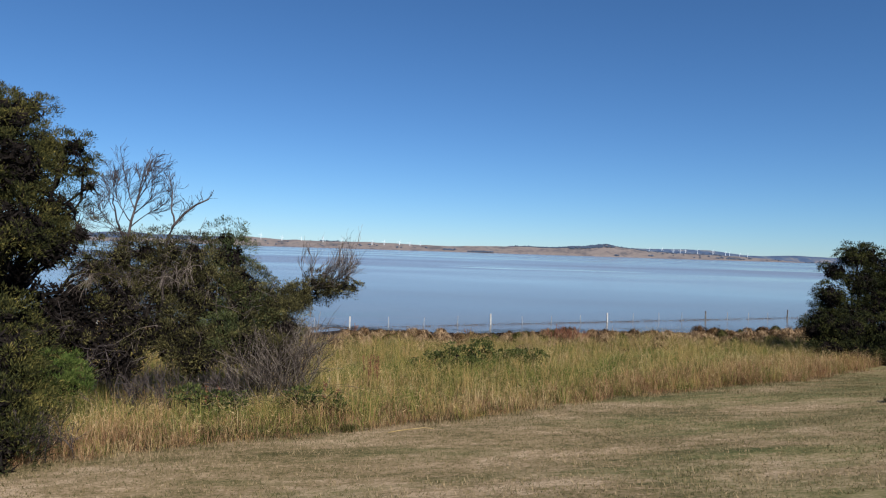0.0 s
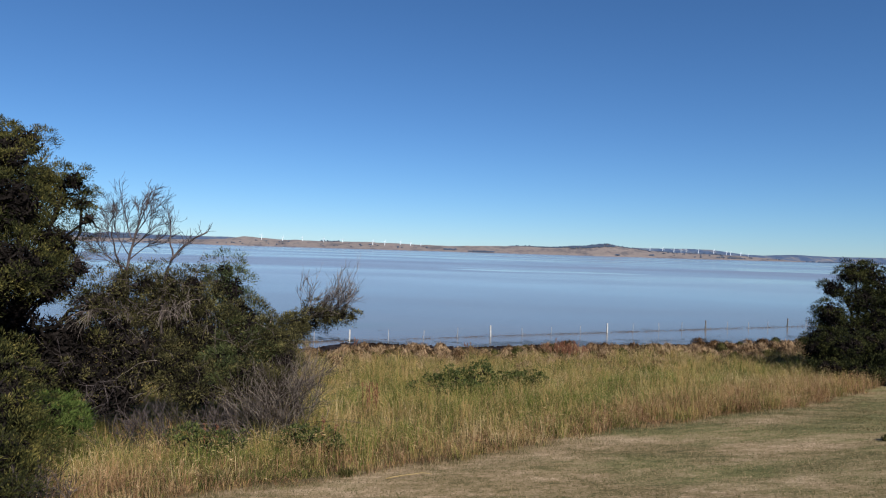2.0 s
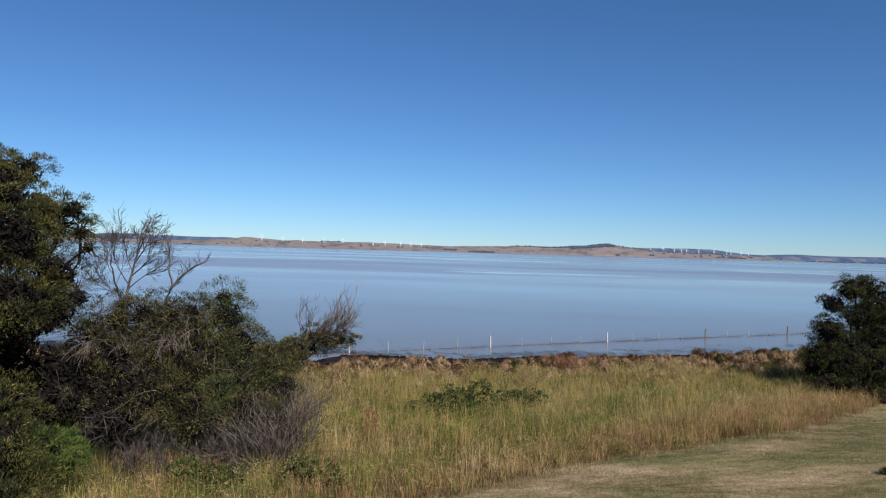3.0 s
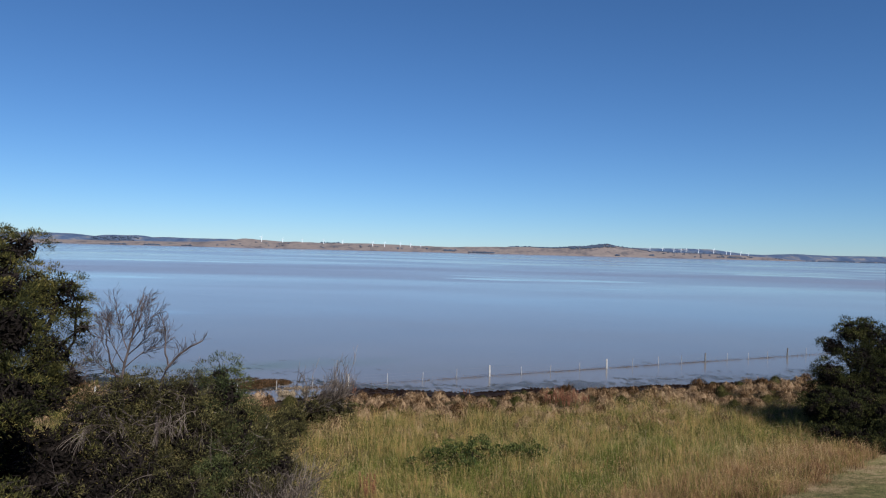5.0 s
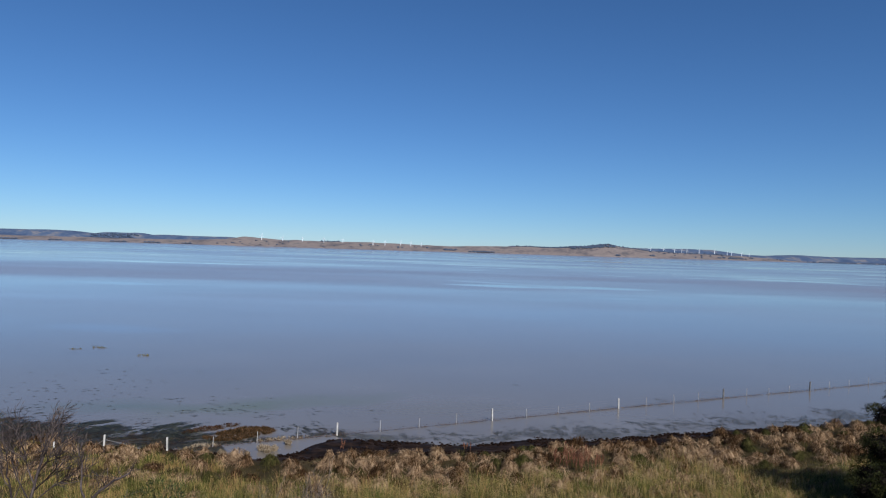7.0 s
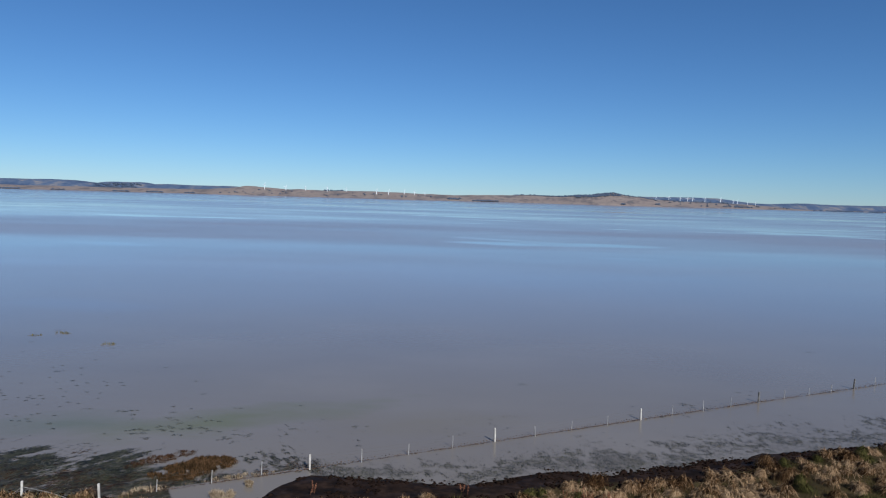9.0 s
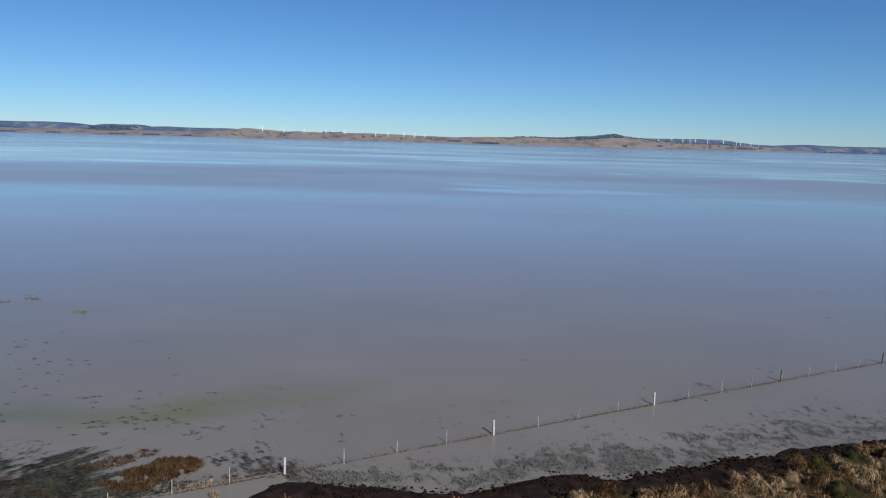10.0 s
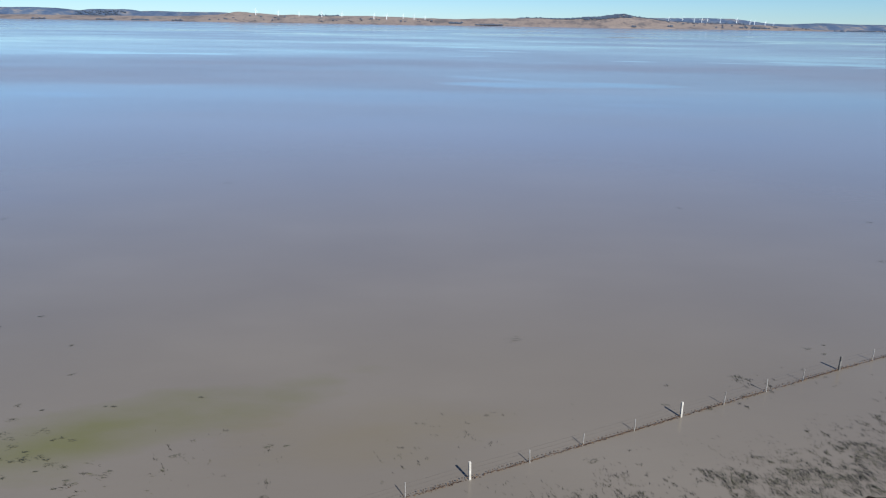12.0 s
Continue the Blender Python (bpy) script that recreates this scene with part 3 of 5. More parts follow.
first = wind_turbine()
TURBINES = ((458, 3770, 1.0), (496, 3780, 0.95), (531, 3800, 0.9), (571, 3800, 1.0), (606, 3800, 0.85), (664, 3740, 1.0), (686, 3740, 0.95), (714, 3760, 0.85), (733, 3760, 0.9), (752, 3770, 0.8), (1197, 3960, 1.0), (1222, 3960, 1.0), (1244, 3960, 0.9), (1258, 3960, 0.85), (1268, 3960, 0.9), (1292, 3960, 0.9), (1322, 3960, 1.0), (1347, 3960, 0.8), (1355, 3960, 0.8), (1375, 3960, 0.75), (1390, 3960, 0.7))
for k, (px, y, size) in enumerate(TURBINES):
    x, tall = far_x(px), 0.85 if k < 10 else 0.9
    m = pose(x, y, float(max(pasture_height(np.array(x), np.array(y)), range_height(np.array(x), np.array(y)))) - 1, 0, 0, rng.uniform(-35, 35)) @ Matrix.Diagonal((1.1 * size, 1.1 * size, size * tall, 1))
    if k == 0:
        first.matrix_basis = m
    else:
        copy_thing(first, m)

# ---- the fence in the shallows ----
def post_mesh(name, height, wide, mat, top_cut):
    bm = bmesh.new()
    bmesh.ops.create_cube(bm, size=1, matrix=Matrix.Translation((0, 0, height / 2 - 0.35)) @ Matrix.Diagonal((wide, wide, height + 0.7, 1)))
    bmesh.ops.bevel(bm, geom=[e for e in bm.edges], offset=wide * top_cut, segments=2, affect="EDGES")
    me = bpy.data.meshes.new(name)
    bm.to_mesh(me)
    bm.free()
    me.materials.append(mat)
    return me


fence = base_at("fence", 4.6, 69.88, 0)
tagged(fence, "wire stock fence of white posts standing in shallow water", "fence")
SPAN = np.array((13.3, 6.53))
feet = [FENCE_FOOT + k * SPAN for k in range(-1, 8)]
feet[4] = np.array((44.0, 89.0))
post_me = post_mesh("post", 1.08, 0.125, POST_WHITE, 0.12)
# copy of the white post with its shaded side put into the colour
shade_grey_post_me = post_mesh("post", 1.08, 0.135, POST_GREY, 0.12)
picket_me = post_mesh("picket", 0.92, 0.046, PICKET, 0.2)
rng = np.random.default_rng(12)


def stand(name, me, x, y, lean=2.0, tall=1.0):
    ob = part(name, me, fence)
    ob.matrix_basis = pose(x, y, 0, rng.uniform(-lean, lean), rng.uniform(-lean, lean), rng.uniform(0, 40)) @ Matrix.Diagonal((1, 1, tall, 1))
    return ob


left_end, far_left = np.array((-20.5, 57.7)), np.array((-28.3, 56.6))
line = [left_end] + feet
for p in line:
    stand("post", post_me if p[0] < 22 else shade_grey_post_me, *p, tall=rng.uniform(0.95, 1.05))
for a, b in zip(line, line[1:]):
    for k in (0.25, 0.5, 0.75):
        stand("picket", picket_me, *(a + (b - a) * k + rng.uniform(-0.1, 0.1, 2)), lean=3, tall=rng.uniform(0.85, 1.1))
stand("post", post_me, -25.05, 57.4, tall=1.1)
stand("post", post_me, -28.3, 56.6, tall=0.75)
stays = tubes([([(-25.05, 57.4, 0.85), (-23.5, 57.5, 0.5), (-22.4, 57.45, 0.2)], (0.028, 0.028, 0.028)), ([(-25.05, 57.4, 0.8), (-25.6, 57.0, 0.35), (-26.4, 56.7, 0.0)], (0.028, 0.028, 0.028))], 8)
part("stay", mesh_of("stay", *stays, POST_GREY, True), fence, "sloping white timber stays")


def sagging(points, z, sag=0.04):
    out = []
    for a, b in zip(points, points[1:]):
        for k in np.linspace(0, 1, 12, endpoint=False):
            q = a + (b - a) * k
            out.append((*q, z - sag * 4 * k * (1 - k)))
    return out + [(*points[-1], z)]


run = [far_left, np.array((-25.05, 57.4))] + line
for z in (0.14, 0.4, 0.66, 0.9):
    path = sagging(run, z)
    part("wire", mesh_of("wire", *tubes([(path, np.full(len(path), 0.0028))], 4), WIRE, True), fence)

# weed and straw caught on the lowest wire, and a row imitating its shadow
rng = np.random.default_rng(21)
spots, sizes = [], []
for i, (a, b) in enumerate(zip(line[:7], line[1:8])):
    keep = (1.0, 1.0, 1.0, 1.0, 0.9, 0.7, 0.4)[i]
    for k in np.arange(0.0, 1.0, 0.0018):
        if rng.random() < keep * (0.25 + 1.1 * fract_noise(np.array(k * 9.0), np.array(i * 3.3), 2)):
            q = a + (b - a) * k + rng.normal(0, 0.03, 2)
            spots.append((*q, rng.uniform(0.0, 0.10)))
            sizes.append((rng.uniform(0.02, 0.07), rng.uniform(0.025, 0.04), rng.uniform(0.02, 0.045)))
    # evenly spaced knots that stand in for the debris's shadow row
    for k in np.arange(0.0, 1.0, 0.019):
        if rng.random() < 0.85 * keep:
            q = a + (b - a) * k
            spots.append((*q, 0.2 + rng.uniform(-0.03, 0.03)))
            sizes.append((0.045, 0.035, rng.uniform(0.04, 0.08)))
v, f = clump_cloud(np.array(spots), np.array(sizes), rng)
part("debris", mesh_of("debris", v, f, DEBRIS), fence, "brown flood weed caught on the wire, with a dotted row for its shadow")


# ---- grasses ----
def blade_cloud(x, y, z, tall, wide, lean, turn, flat=0.0):
    """Bent blades of grass, three triangles each."""
    n = len(x)
    side = np.stack([np.cos(turn), np.sin(turn), 0 * turn], 1)
    out = np.stack([-np.sin(turn), np.cos(turn), 0 * turn], 1)
    root = np.stack([x, y, z], 1)
    up = np.array((0, 0, 1.0))
    mid = root + up * (tall * 0.55)[:, None] + out * (lean * tall * 0.25)[:, None]
    tip = root + up * (tall * (1 - 0.25 * lean))[:, None] + out * (lean * tall * 0.8)[:, None]
    w = wide[:, None] * 0.5
    v = np.stack([root - side * w, root + side * w, mid + side * w * 0.8, mid - side * w * 0.8, tip], 1).reshape(-1, 3)
    k = (np.arange(n) * 5)[:, None, None]
    f = (k + np.array([(0, 1, 2), (0, 2, 3), (3, 2, 4)])[None]).reshape(-1, 3)
    return v, f


def scatter(count, u0, u1, d0, d1, seed):
    r = np.random.default_rng(seed)
    u, d = r.uniform(u0, u1, count), r.uniform(d0, d1, count)
    x, y = from_shore(u, d)
    return r, u, d, x, y


def grass(name, mat, label, count, u0, u1, d0, d1, seed, tall, wide, keep, lean=(0.1, 0.9), kind="grass", clump=9, loose=0.22, edge_fall=True):
    """Blades in clumps that share their height and the way they lean."""
    r, u, d, x, y = scatter(count // clump, u0, u1, d0, d1, seed)
    ok = keep(u, d, x, y, r)
    cx, cy = x[ok], y[ok]
    n = len(cx) * clump
    spread_x, spread_y = r.normal(0, loose, n), r.normal(0, loose, n)
    x, y = np.repeat(cx, clump) + spread_x, np.repeat(cy, clump) + spread_y
    vary = np.repeat((0.15 + 1.75 * fbm(cx * 0.5, cy * 0.5, seed)) * r.uniform(0.7, 1.35, len(cx)), clump)
    if edge_fall:
        eu, ed = shore_uv(x, y)
        vary = vary * np.clip(np.interp(eu, (-30, -14, -6), (0.2, 0.28, 0.62)) + np.interp(eu, (-30, -14, -6), (0.2, 0.34, 0.8)) * (lawn_edge(eu) - ed) * (0.3 + 1.2 * np.repeat(r.random(len(cx)), clump)), 0.25, 1)
    h = r.uniform(*tall, n) * vary
    away = np.arctan2(spread_y, spread_x) - math.pi / 2
    turn = away + r.normal(0, 0.7, n)
    v, f = blade_cloud(x, y, land(x, y) - 0.03, h, r.uniform(*wide, n), r.uniform(*lean, n), turn)
    return tagged(new(name, mesh_of(name, v, f, mat)), label, kind, kind="stuff")


def in_field(u, d, x, y, r):
    under_bush = ((x - 26.4) / 4.2) ** 2 + ((y - 41.4) / 2.7) ** 2 < 1
    edge = lawn_edge(u) - 0.4 + (fbm(x * 0.7, y * 0.7, 31) - 0.5) * 1.8
    return ~under_bush & (d < edge) & (d > tussock_edge(u) + np.interp(u, (-10, 5, 16), (7.5, 7.5, 11)) + 5 * (fbm(x * 0.2, y * 0.2, 33) - 0.5))


def stand_of(spots, x, y):
    """How thick a stand is at x, y, from its middles and reaches."""
    return sum(np.exp(-((x - a) ** 2 + (y - b) ** 2) / (c * c)) for a, b, c in spots)


def straw_stands(u, d, x, y, r):
    thick = stand_of(((-8.2, 16.6, 1.7), (-10.0, 17.6, 1.6), (-0.5, 21.2, 1.8), (2.0, 22.8, 2.0), (-2.4, 19.0, 0.9), (-3.4, 27.0, 2.0), (-12, 40, 4), (6, 41, 4), (16, 38, 3)), x, y)
    return in_field(u, d, x, y, r) & (r.random(len(x)) < np.where(u < -14, 0.03, 0.10) + thick) & (fbm(x * 0.6, y * 0.6, 37) > 0.36)


def rust_stands(u, d, x, y, r):
    thick = stand_of(((4.6, 24.2, 1.8), (7.5, 26.6, 2.2), (10.5, 28.6, 2.2), (14, 31.2, 2.4), (17.5, 33.8, 2.4), (1.2, 21.4, 1.3), (21, 37, 2.5)), x, y)
    return in_field(u, d, x, y, r) & (r.random(len(x)) < 0.06 + 1.6 * thick + 0.9 * (lawn_edge(u) - d < 3.4) * (fbm(x * 0.3, y * 0.3, 68) > 0.40))


grass("field_grass", FIELD, "waist-high green and gold wild grass on the bank", 290000, -48, 34, 8, 45, 41, (0.4, 1.2), (0.005, 0.013), in_field, (0.15, 1.4), "grass", 36, 0.2)
def lush_stands(u, d, x, y, r):
    thick = stand_of(((-7.2, 19.2, 1.8), (-5.0, 19.8, 1.6), (-9.0, 19.5, 1.5), (-3.6, 21.6, 1.5), (-1.8, 24.5, 1.6), (3.0, 27.5, 2.2), (6.5, 31.5, 2.5), (-3.5, 35.0, 2.5), (9.5, 38.0, 3.0), (2.0, 33.0, 2.8), (5.0, 36.5, 3.0), (13.0, 38.0, 2.4), (0.5, 39.0, 2.5), (-6.6, 17.8, 1.1), (-4.4, 18.6, 0.9)), x, y)
    return in_field(u, d, x, y, r) & (r.random(len(x)) < 1.7 * thick + 0.35 * (fbm(x * 0.25, y * 0.25, 77) > 0.52))


grass("lush_grass", LUSH, "lush green grass among the dry", 230000, -40, 24, 12, 45, 69, (0.3, 0.8), (0.005, 0.012), lush_stands, (0.15, 1.4), "grass", 30, 0.2)
grass("straw_grass", STRAW, "dry straw-coloured grass among the green", 250000, -56, 34, 3, 45, 42, (0.45, 1.1), (0.004, 0.010), straw_stands, (0.15, 1.4), "grass", 24, 0.15)
grass("reddish_grass", RUST_GRASS, "reddish dry seeding grass along the lawn", 300000, -48, 34, 30, 45, 43, (0.4, 0.95), (0.004, 0.011), rust_stands, (0.2, 1.6), "grass", 20, 0.16)


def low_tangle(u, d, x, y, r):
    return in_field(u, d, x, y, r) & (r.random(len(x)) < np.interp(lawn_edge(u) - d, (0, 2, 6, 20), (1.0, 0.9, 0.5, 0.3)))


# low dead grass whose dark colour doubles as shade under the tall blades
grass("low_tangle", TANGLE, "brown and olive tangle, darkened as shade at the foot of the tall grass", 200000, -44, 32, 12, 45, 71, (0.12, 0.5), (0.006, 0.014), low_tangle, (0.8, 2.4), "grass", 26, 0.22, False)


def mown_grass():
    r, u, d, x, y = scatter(260000, -44, 6, 38, 55, 44)
    ok = d > lawn_edge(u) - 0.6
    x, y = x[ok], y[ok]
    n = len(x)
    turn, tall, lean, w = r.uniform(0, 6.3, n), r.uniform(0.02, 0.065, n) * (0.4 + 1.2 * fbm(x, y, 45)) * (1 + 3.5 * np.exp(-np.maximum(d[ok] - lawn_edge(u[ok]) + 0.6, 0) / 0.6) * r.random(n)), r.uniform(0.4, 1.8, n), r.uniform(0.004, 0.009, n)
    root = np.stack([x, y, land(x, y) - 0.005], 1)
    side = np.stack([np.cos(turn), np.sin(turn), 0 * turn], 1) * w[:, None]
    tip = root + np.stack([-np.sin(turn) * lean * tall, np.cos(turn) * lean * tall, tall], 1)
    v = np.stack([root - side, root + side, tip], 1).reshape(-1, 3)
    return v, np.arange(n * 3).reshape(-1, 3)


tagged(new("mown_grass", mesh_of("mown_grass", *mown_grass(), LAWN_BLADE)), "short mown lawn, dry and patchy", "lawn", kind="stuff")


def seed_heads():
    """Pale nodding seed heads on thin stalks."""
    r, u, d, x, y = scatter(34000, -50, 32, 14, 44.5, 45)
    ok = in_field(u, d, x, y, r) & (fbm(x * 0.25, y * 0.25, 39) > 0.42 + 0.12 * (u < -12))
    x, y = x[ok], y[ok]
    n = len(x)
    h, turn, lean = r.uniform(0.55, 1.15, n) * (0.6 + 0.8 * fbm(x * 0.35, y * 0.35, 41)), r.uniform(0, 6.3, n), r.uniform(0.1, 1.0, n)
    eu, ed = shore_uv(x, y)
    h = h * np.clip(0.3 + 0.3 * (lawn_edge(eu) - ed), 0.25, 1)
    z = land(x, y)
    v1, f1 = blade_cloud(x, y, z, h, np.full(n, 0.005), lean, turn)
    tx, ty = x - np.sin(turn) * lean * h * 0.7, y + np.cos(turn) * lean * h * 0.7
    v2, f2 = blade_cloud(tx, ty, z + h * (1 - 0.25 * lean) - 0.10, r.uniform(0.04, 0.09, n), r.uniform(0.005, 0.010, n), lean + 0.4, turn)
    return np.concatenate([v1, v2]), np.concatenate([f1, f2 + len(v1)])


def loose_blades():
    """Short bent ends and seed sprays lying every way in the top of the grass."""
    r, u, d, x, y = scatter(140000, -50, 32, 12, 44.5, 58)
    ok = in_field(u, d, x, y, r)
    x, y, u, d = x[ok], y[ok], u[ok], d[ok]
    n = len(x)
    top = (0.3 + 0.8 * fbm(x * 0.35, y * 0.35, 41)) * np.clip(0.4 + 0.5 * (lawn_edge(u) - d), 0.35, 1)
    c = np.stack([x, y, land(x, y) + top * r.uniform(0.35, 1.15, n)], 1)
    a, b = r.normal(0, 1, (n, 3)) * np.array((1, 1, 0.6)), r.normal(0, 1, (n, 3))
    a *= (r.uniform(0.04, 0.11, n) / np.linalg.norm(a, axis=1))[:, None]
    b *= (r.uniform(0.004, 0.008, n) / np.linalg.norm(b, axis=1))[:, None]
    v = np.stack([c - a, c + b, c + a, c - b], 1).reshape(-1, 3)
    return v, np.arange(n * 4).reshape(-1, 4)


tagged(new("grass_tops", mesh_of("grass_tops", *loose_blades(), GRASS_TOP)), "fine tangled tops of the wild grass", "grass", kind="stuff")
tagged(new("seed_heads", mesh_of("seed_heads", *seed_heads(), STRAW)), "pale seed heads nodding over the wild grass", "grass", kind="stuff")


def dome_blades(cx, cy, cz, wide, tall, count, r):
    """Shaggy rounded tufts: blades that rise from a broad foot and arch over, with stray upright ones."""
    n = len(cx) * count
    cx, cy, cz, wide, tall = (np.repeat(a, count) for a in (cx, cy, cz, wide, tall))
    q, a = np.sqrt(r.random(n)), r.uniform(0, 2 * math.pi, n)
    # lobes: the rim reaches farther one way than another
    wide = wide * (1 + 0.22 * np.sin(2 * a + cx * 7.0) + 0.15 * np.sin(3 * a + cy * 9.0))
    out = np.stack([np.cos(a), np.sin(a), 0 * a], 1)
    twist = a + math.pi / 2 + r.normal(0, 0.7, n)
    side = np.stack([np.cos(twist), np.sin(twist), 0 * a], 1) * (r.uniform(0.006, 0.013, n))[:, None]
    foot = np.stack([cx, cy, cz - 0.05], 1)
    grown = r.uniform(0.62, 1.12, n)
    stray = r.random(n) < 0.12
    root = foot + out * (wide * q * 0.55)[:, None]
    bow = np.where(stray, 0.62, 0.80)
    reach = np.where(stray, 0.75, r.uniform(0.85, 1.3, n))
    drop = np.where(stray, 0.1, r.uniform(0.35, 1.0, n))
    mid = foot + out * (wide * q * bow)[:, None] + np.stack([0 * a, 0 * a, tall * grown * (0.78 - 0.12 * q)], 1)
    tip = foot + out * (wide * q * reach)[:, None] + np.stack([0 * a, 0 * a, tall * grown * (1.12 - drop * q)], 1) + r.normal(0, 0.05, (n, 3))
    v = np.stack([root - side, root + side, mid + side, mid - side, tip], 1).reshape(-1, 3)
    k = (np.arange(n) * 5)[:, None, None]
    return v, (k + np.array([(0, 1, 2), (0, 2, 3), (3, 2, 4)])[None]).reshape(-1, 3)


def thatch_domes(cx, cy, cz, wide, tall, count, r):
    """Haystack tufts: long blades that part at the crown and lie down over a lumpy dome, with loose ends."""
    n = len(cx) * count
    cx, cy, cz, wide, tall = (np.repeat(a, count) for a in (cx, cy, cz, wide, tall))
    a = r.uniform(0, 2 * math.pi, n)
    start = 0.72 * np.sqrt(r.random(n))
    lay = r.uniform(0.22, 0.5, n)
    twist = r.normal(0, 0.28, n)
    loose = np.where(r.random(n) < 0.22, r.uniform(0.05, 0.34, n), r.normal(0, 0.05, n))
    width = r.uniform(0.006, 0.015, n)
    rows = []
    for k in (0.0, 0.5, 1.0):
        q = start + lay * k
        b = a + twist * k
        rim = wide * (1 + 0.20 * np.sin(2 * b + cx * 7.0) + 0.14 * np.sin(3 * b + cy * 9.0))
        lump = 1 + 0.16 * np.sin(4 * b + 9 * q + cx * 5.0)
        z = cz + tall * lump * np.power(np.maximum(1 - np.minimum(q, 1) ** 2.4, 0), 0.6) + loose * k * 0.9 - 0.12 * np.maximum(q - 1, 0)
        c = np.stack([cx + np.cos(b) * rim * q, cy + np.sin(b) * rim * q, z], 1)
        side = np.stack([-np.sin(b), np.cos(b), 0 * b], 1) * (width * (1.0 - 0.75 * k))[:, None]
        rows += [c - side, c + side]
    v = np.stack(rows, 1).reshape(-1, 3)
    f = ((np.arange(n) * 6)[:, None, None] + np.array([(0, 1, 3, 2), (2, 3, 5, 4)])[None]).reshape(-1, 4)
    return v, f


def tussock_mesh(name, seed, mat):
    """One to three tufts grown into one clump."""
    r = np.random.default_rng(seed)
    k = int(r.integers(1, 4))
    if mat is SEDGE_PALE:
        return mesh_of(name, *dome_blades(r.normal(0, 0.24, k), r.normal(0, 0.24, k), np.zeros(k), r.uniform(0.32, 0.56, k), r.uniform(0.4, 0.7, k), 440 // k, r), mat)
    return mesh_of(name, *thatch_domes(r.normal(0, 0.26, k), r.normal(0, 0.26, k), np.full(k, -0.04), r.uniform(0.42, 0.66, k), r.uniform(0.34, 0.62, k), 950 // k, r), mat)


variants = [tussock_mesh("tussock", 60 + k, SEDGE) for k in range(9)] + [tussock_mesh("tussock", 70 + k, SEDGE_GREEN) for k in range(2)] + [tussock_mesh("tussock", 75 + k, SEDGE_PALE) for k in range(2)]
lone = [(-16.2, 57.4), (-13.6, 58.9), (-12.7, 58.6), (-14.4, 57.2), (-12.2, 60.4), (-13.1, 58.1)]
r, u, d, x, y = scatter(5200, -40, 42, -8, 26, 46)
spots = []
for i in np.argsort(d - tussock_edge(u) + r.uniform(0, 2.2, len(u))):
    e = d[i] - tussock_edge(u[i]) + 0.9 * (fract_noise(u[i:i + 1] * 0.5, d[i:i + 1] * 0, 61)[0] - 0.3)
    by_dock = math.hypot(x[i] - 9.8, y[i] - 55.8) < 2.4
    if e < 0.2 or e > 9.0 or len(spots) >= 230 or by_dock or (u[i] < -19 and r.random() < 0.6):
        continue
    if all((x[i] - a) ** 2 + (y[i] - b) ** 2 > (1.12 + 0.05 * e) ** 2 for a, b in spots):
        spots.append((x[i], y[i]))
for tx, ty in lone + spots:
    k = r.integers(0, 9) if r.random() < 0.84 else r.integers(9, 11)
    if (tx, ty) in lone:
        k = r.integers(11, 13)
    ob = new("tussock", variants[k])
    s = r.uniform(0.75, 1.35) * (0.7 if k > 10 else 1)
    ob.matrix_basis = pose(tx, ty, max(0.0, float(land(tx, ty))), r.uniform(-8, 8), r.uniform(-8, 8), r.uniform(0, 360)) @ Matrix.Diagonal((s, s, s * r.uniform(0.75, 1.2), 1))
    tagged(ob, "golden-brown shaggy sedge tussock on the muddy shore" if k < 9 else "olive-green sedge tussock among dry ones" if k < 11 else "pale straw tussock standing in the inlet", "tussock", "sedge tussocks along the shore")


def shore_green(u, d, x, y, r):
    e = d - tussock_edge(u)
    return (e > 0.3) & (e < 14) & (fbm(x * 0.3, y * 0.3, 51) > 0.40)


def bank_left(u, d, x, y, r):
    e = d - tussock_edge(u)
    return (e > 0.2) & (e < 12) & (fbm(x * 0.3, y * 0.3, 62) > 0.40)


def sedge_tufts():
    """Shaggy clumps about a metre apart, behind the tussocks of the front."""
    r = np.random.default_rng(48)
    u, e = (a.ravel() for a in np.meshgrid(np.arange(-46, 44, 1.1), np.arange(1.8, 14.5, 1.1)))
    u, e = u + r.uniform(-0.5, 0.5, len(u)), e + r.uniform(-0.5, 0.5, len(u))
    x, y = from_shore(u, e + tussock_edge(u))
    ok = (fbm(x * 0.4, y * 0.4, 47) > 0.50 + 0.1 * (u < -19)) & (np.hypot(x - 9.8, y - 55.8) > 2.4)
    x, y = x[ok], y[ok]
    n = len(x)
    x, y = x + r.normal(0, 0.2, n), y + r.normal(0, 0.2, n)
    return thatch_domes(x, y, land(x, y) - 0.05, r.uniform(0.42, 0.8, n), r.uniform(0.32, 0.72, n), 190, r)


def shade_thatch(u, d, x, y, r):
    e = d - tussock_edge(u)
    return (e > 0.1) & (e < 16)


tagged(new("sedge", mesh_of("sedge", *sedge_tufts(), SEDGE)), "shaggy golden-brown sedge behind the shore", "sedge", kind="stuff")
# matted grass kept dark to stand in for shadow gaps between tussocks
grass("shade_thatch", SEDGE_LOW, "low matted grass coloured dark as shade between the tussocks", 90000, -46, 44, -6, 28, 64, (0.08, 0.26), (0.012, 0.026), shade_thatch, (0.4, 1.6), "grass", 30, 0.22, False)
grass("green_sedge", SEDGE_GREEN, "green rushes between the tussocks", 110000, -46, 44, -6, 28, 49, (0.14, 0.42), (0.010, 0.022), shore_green, (0.2, 0.9), "sedge", 40, 0.25, False)
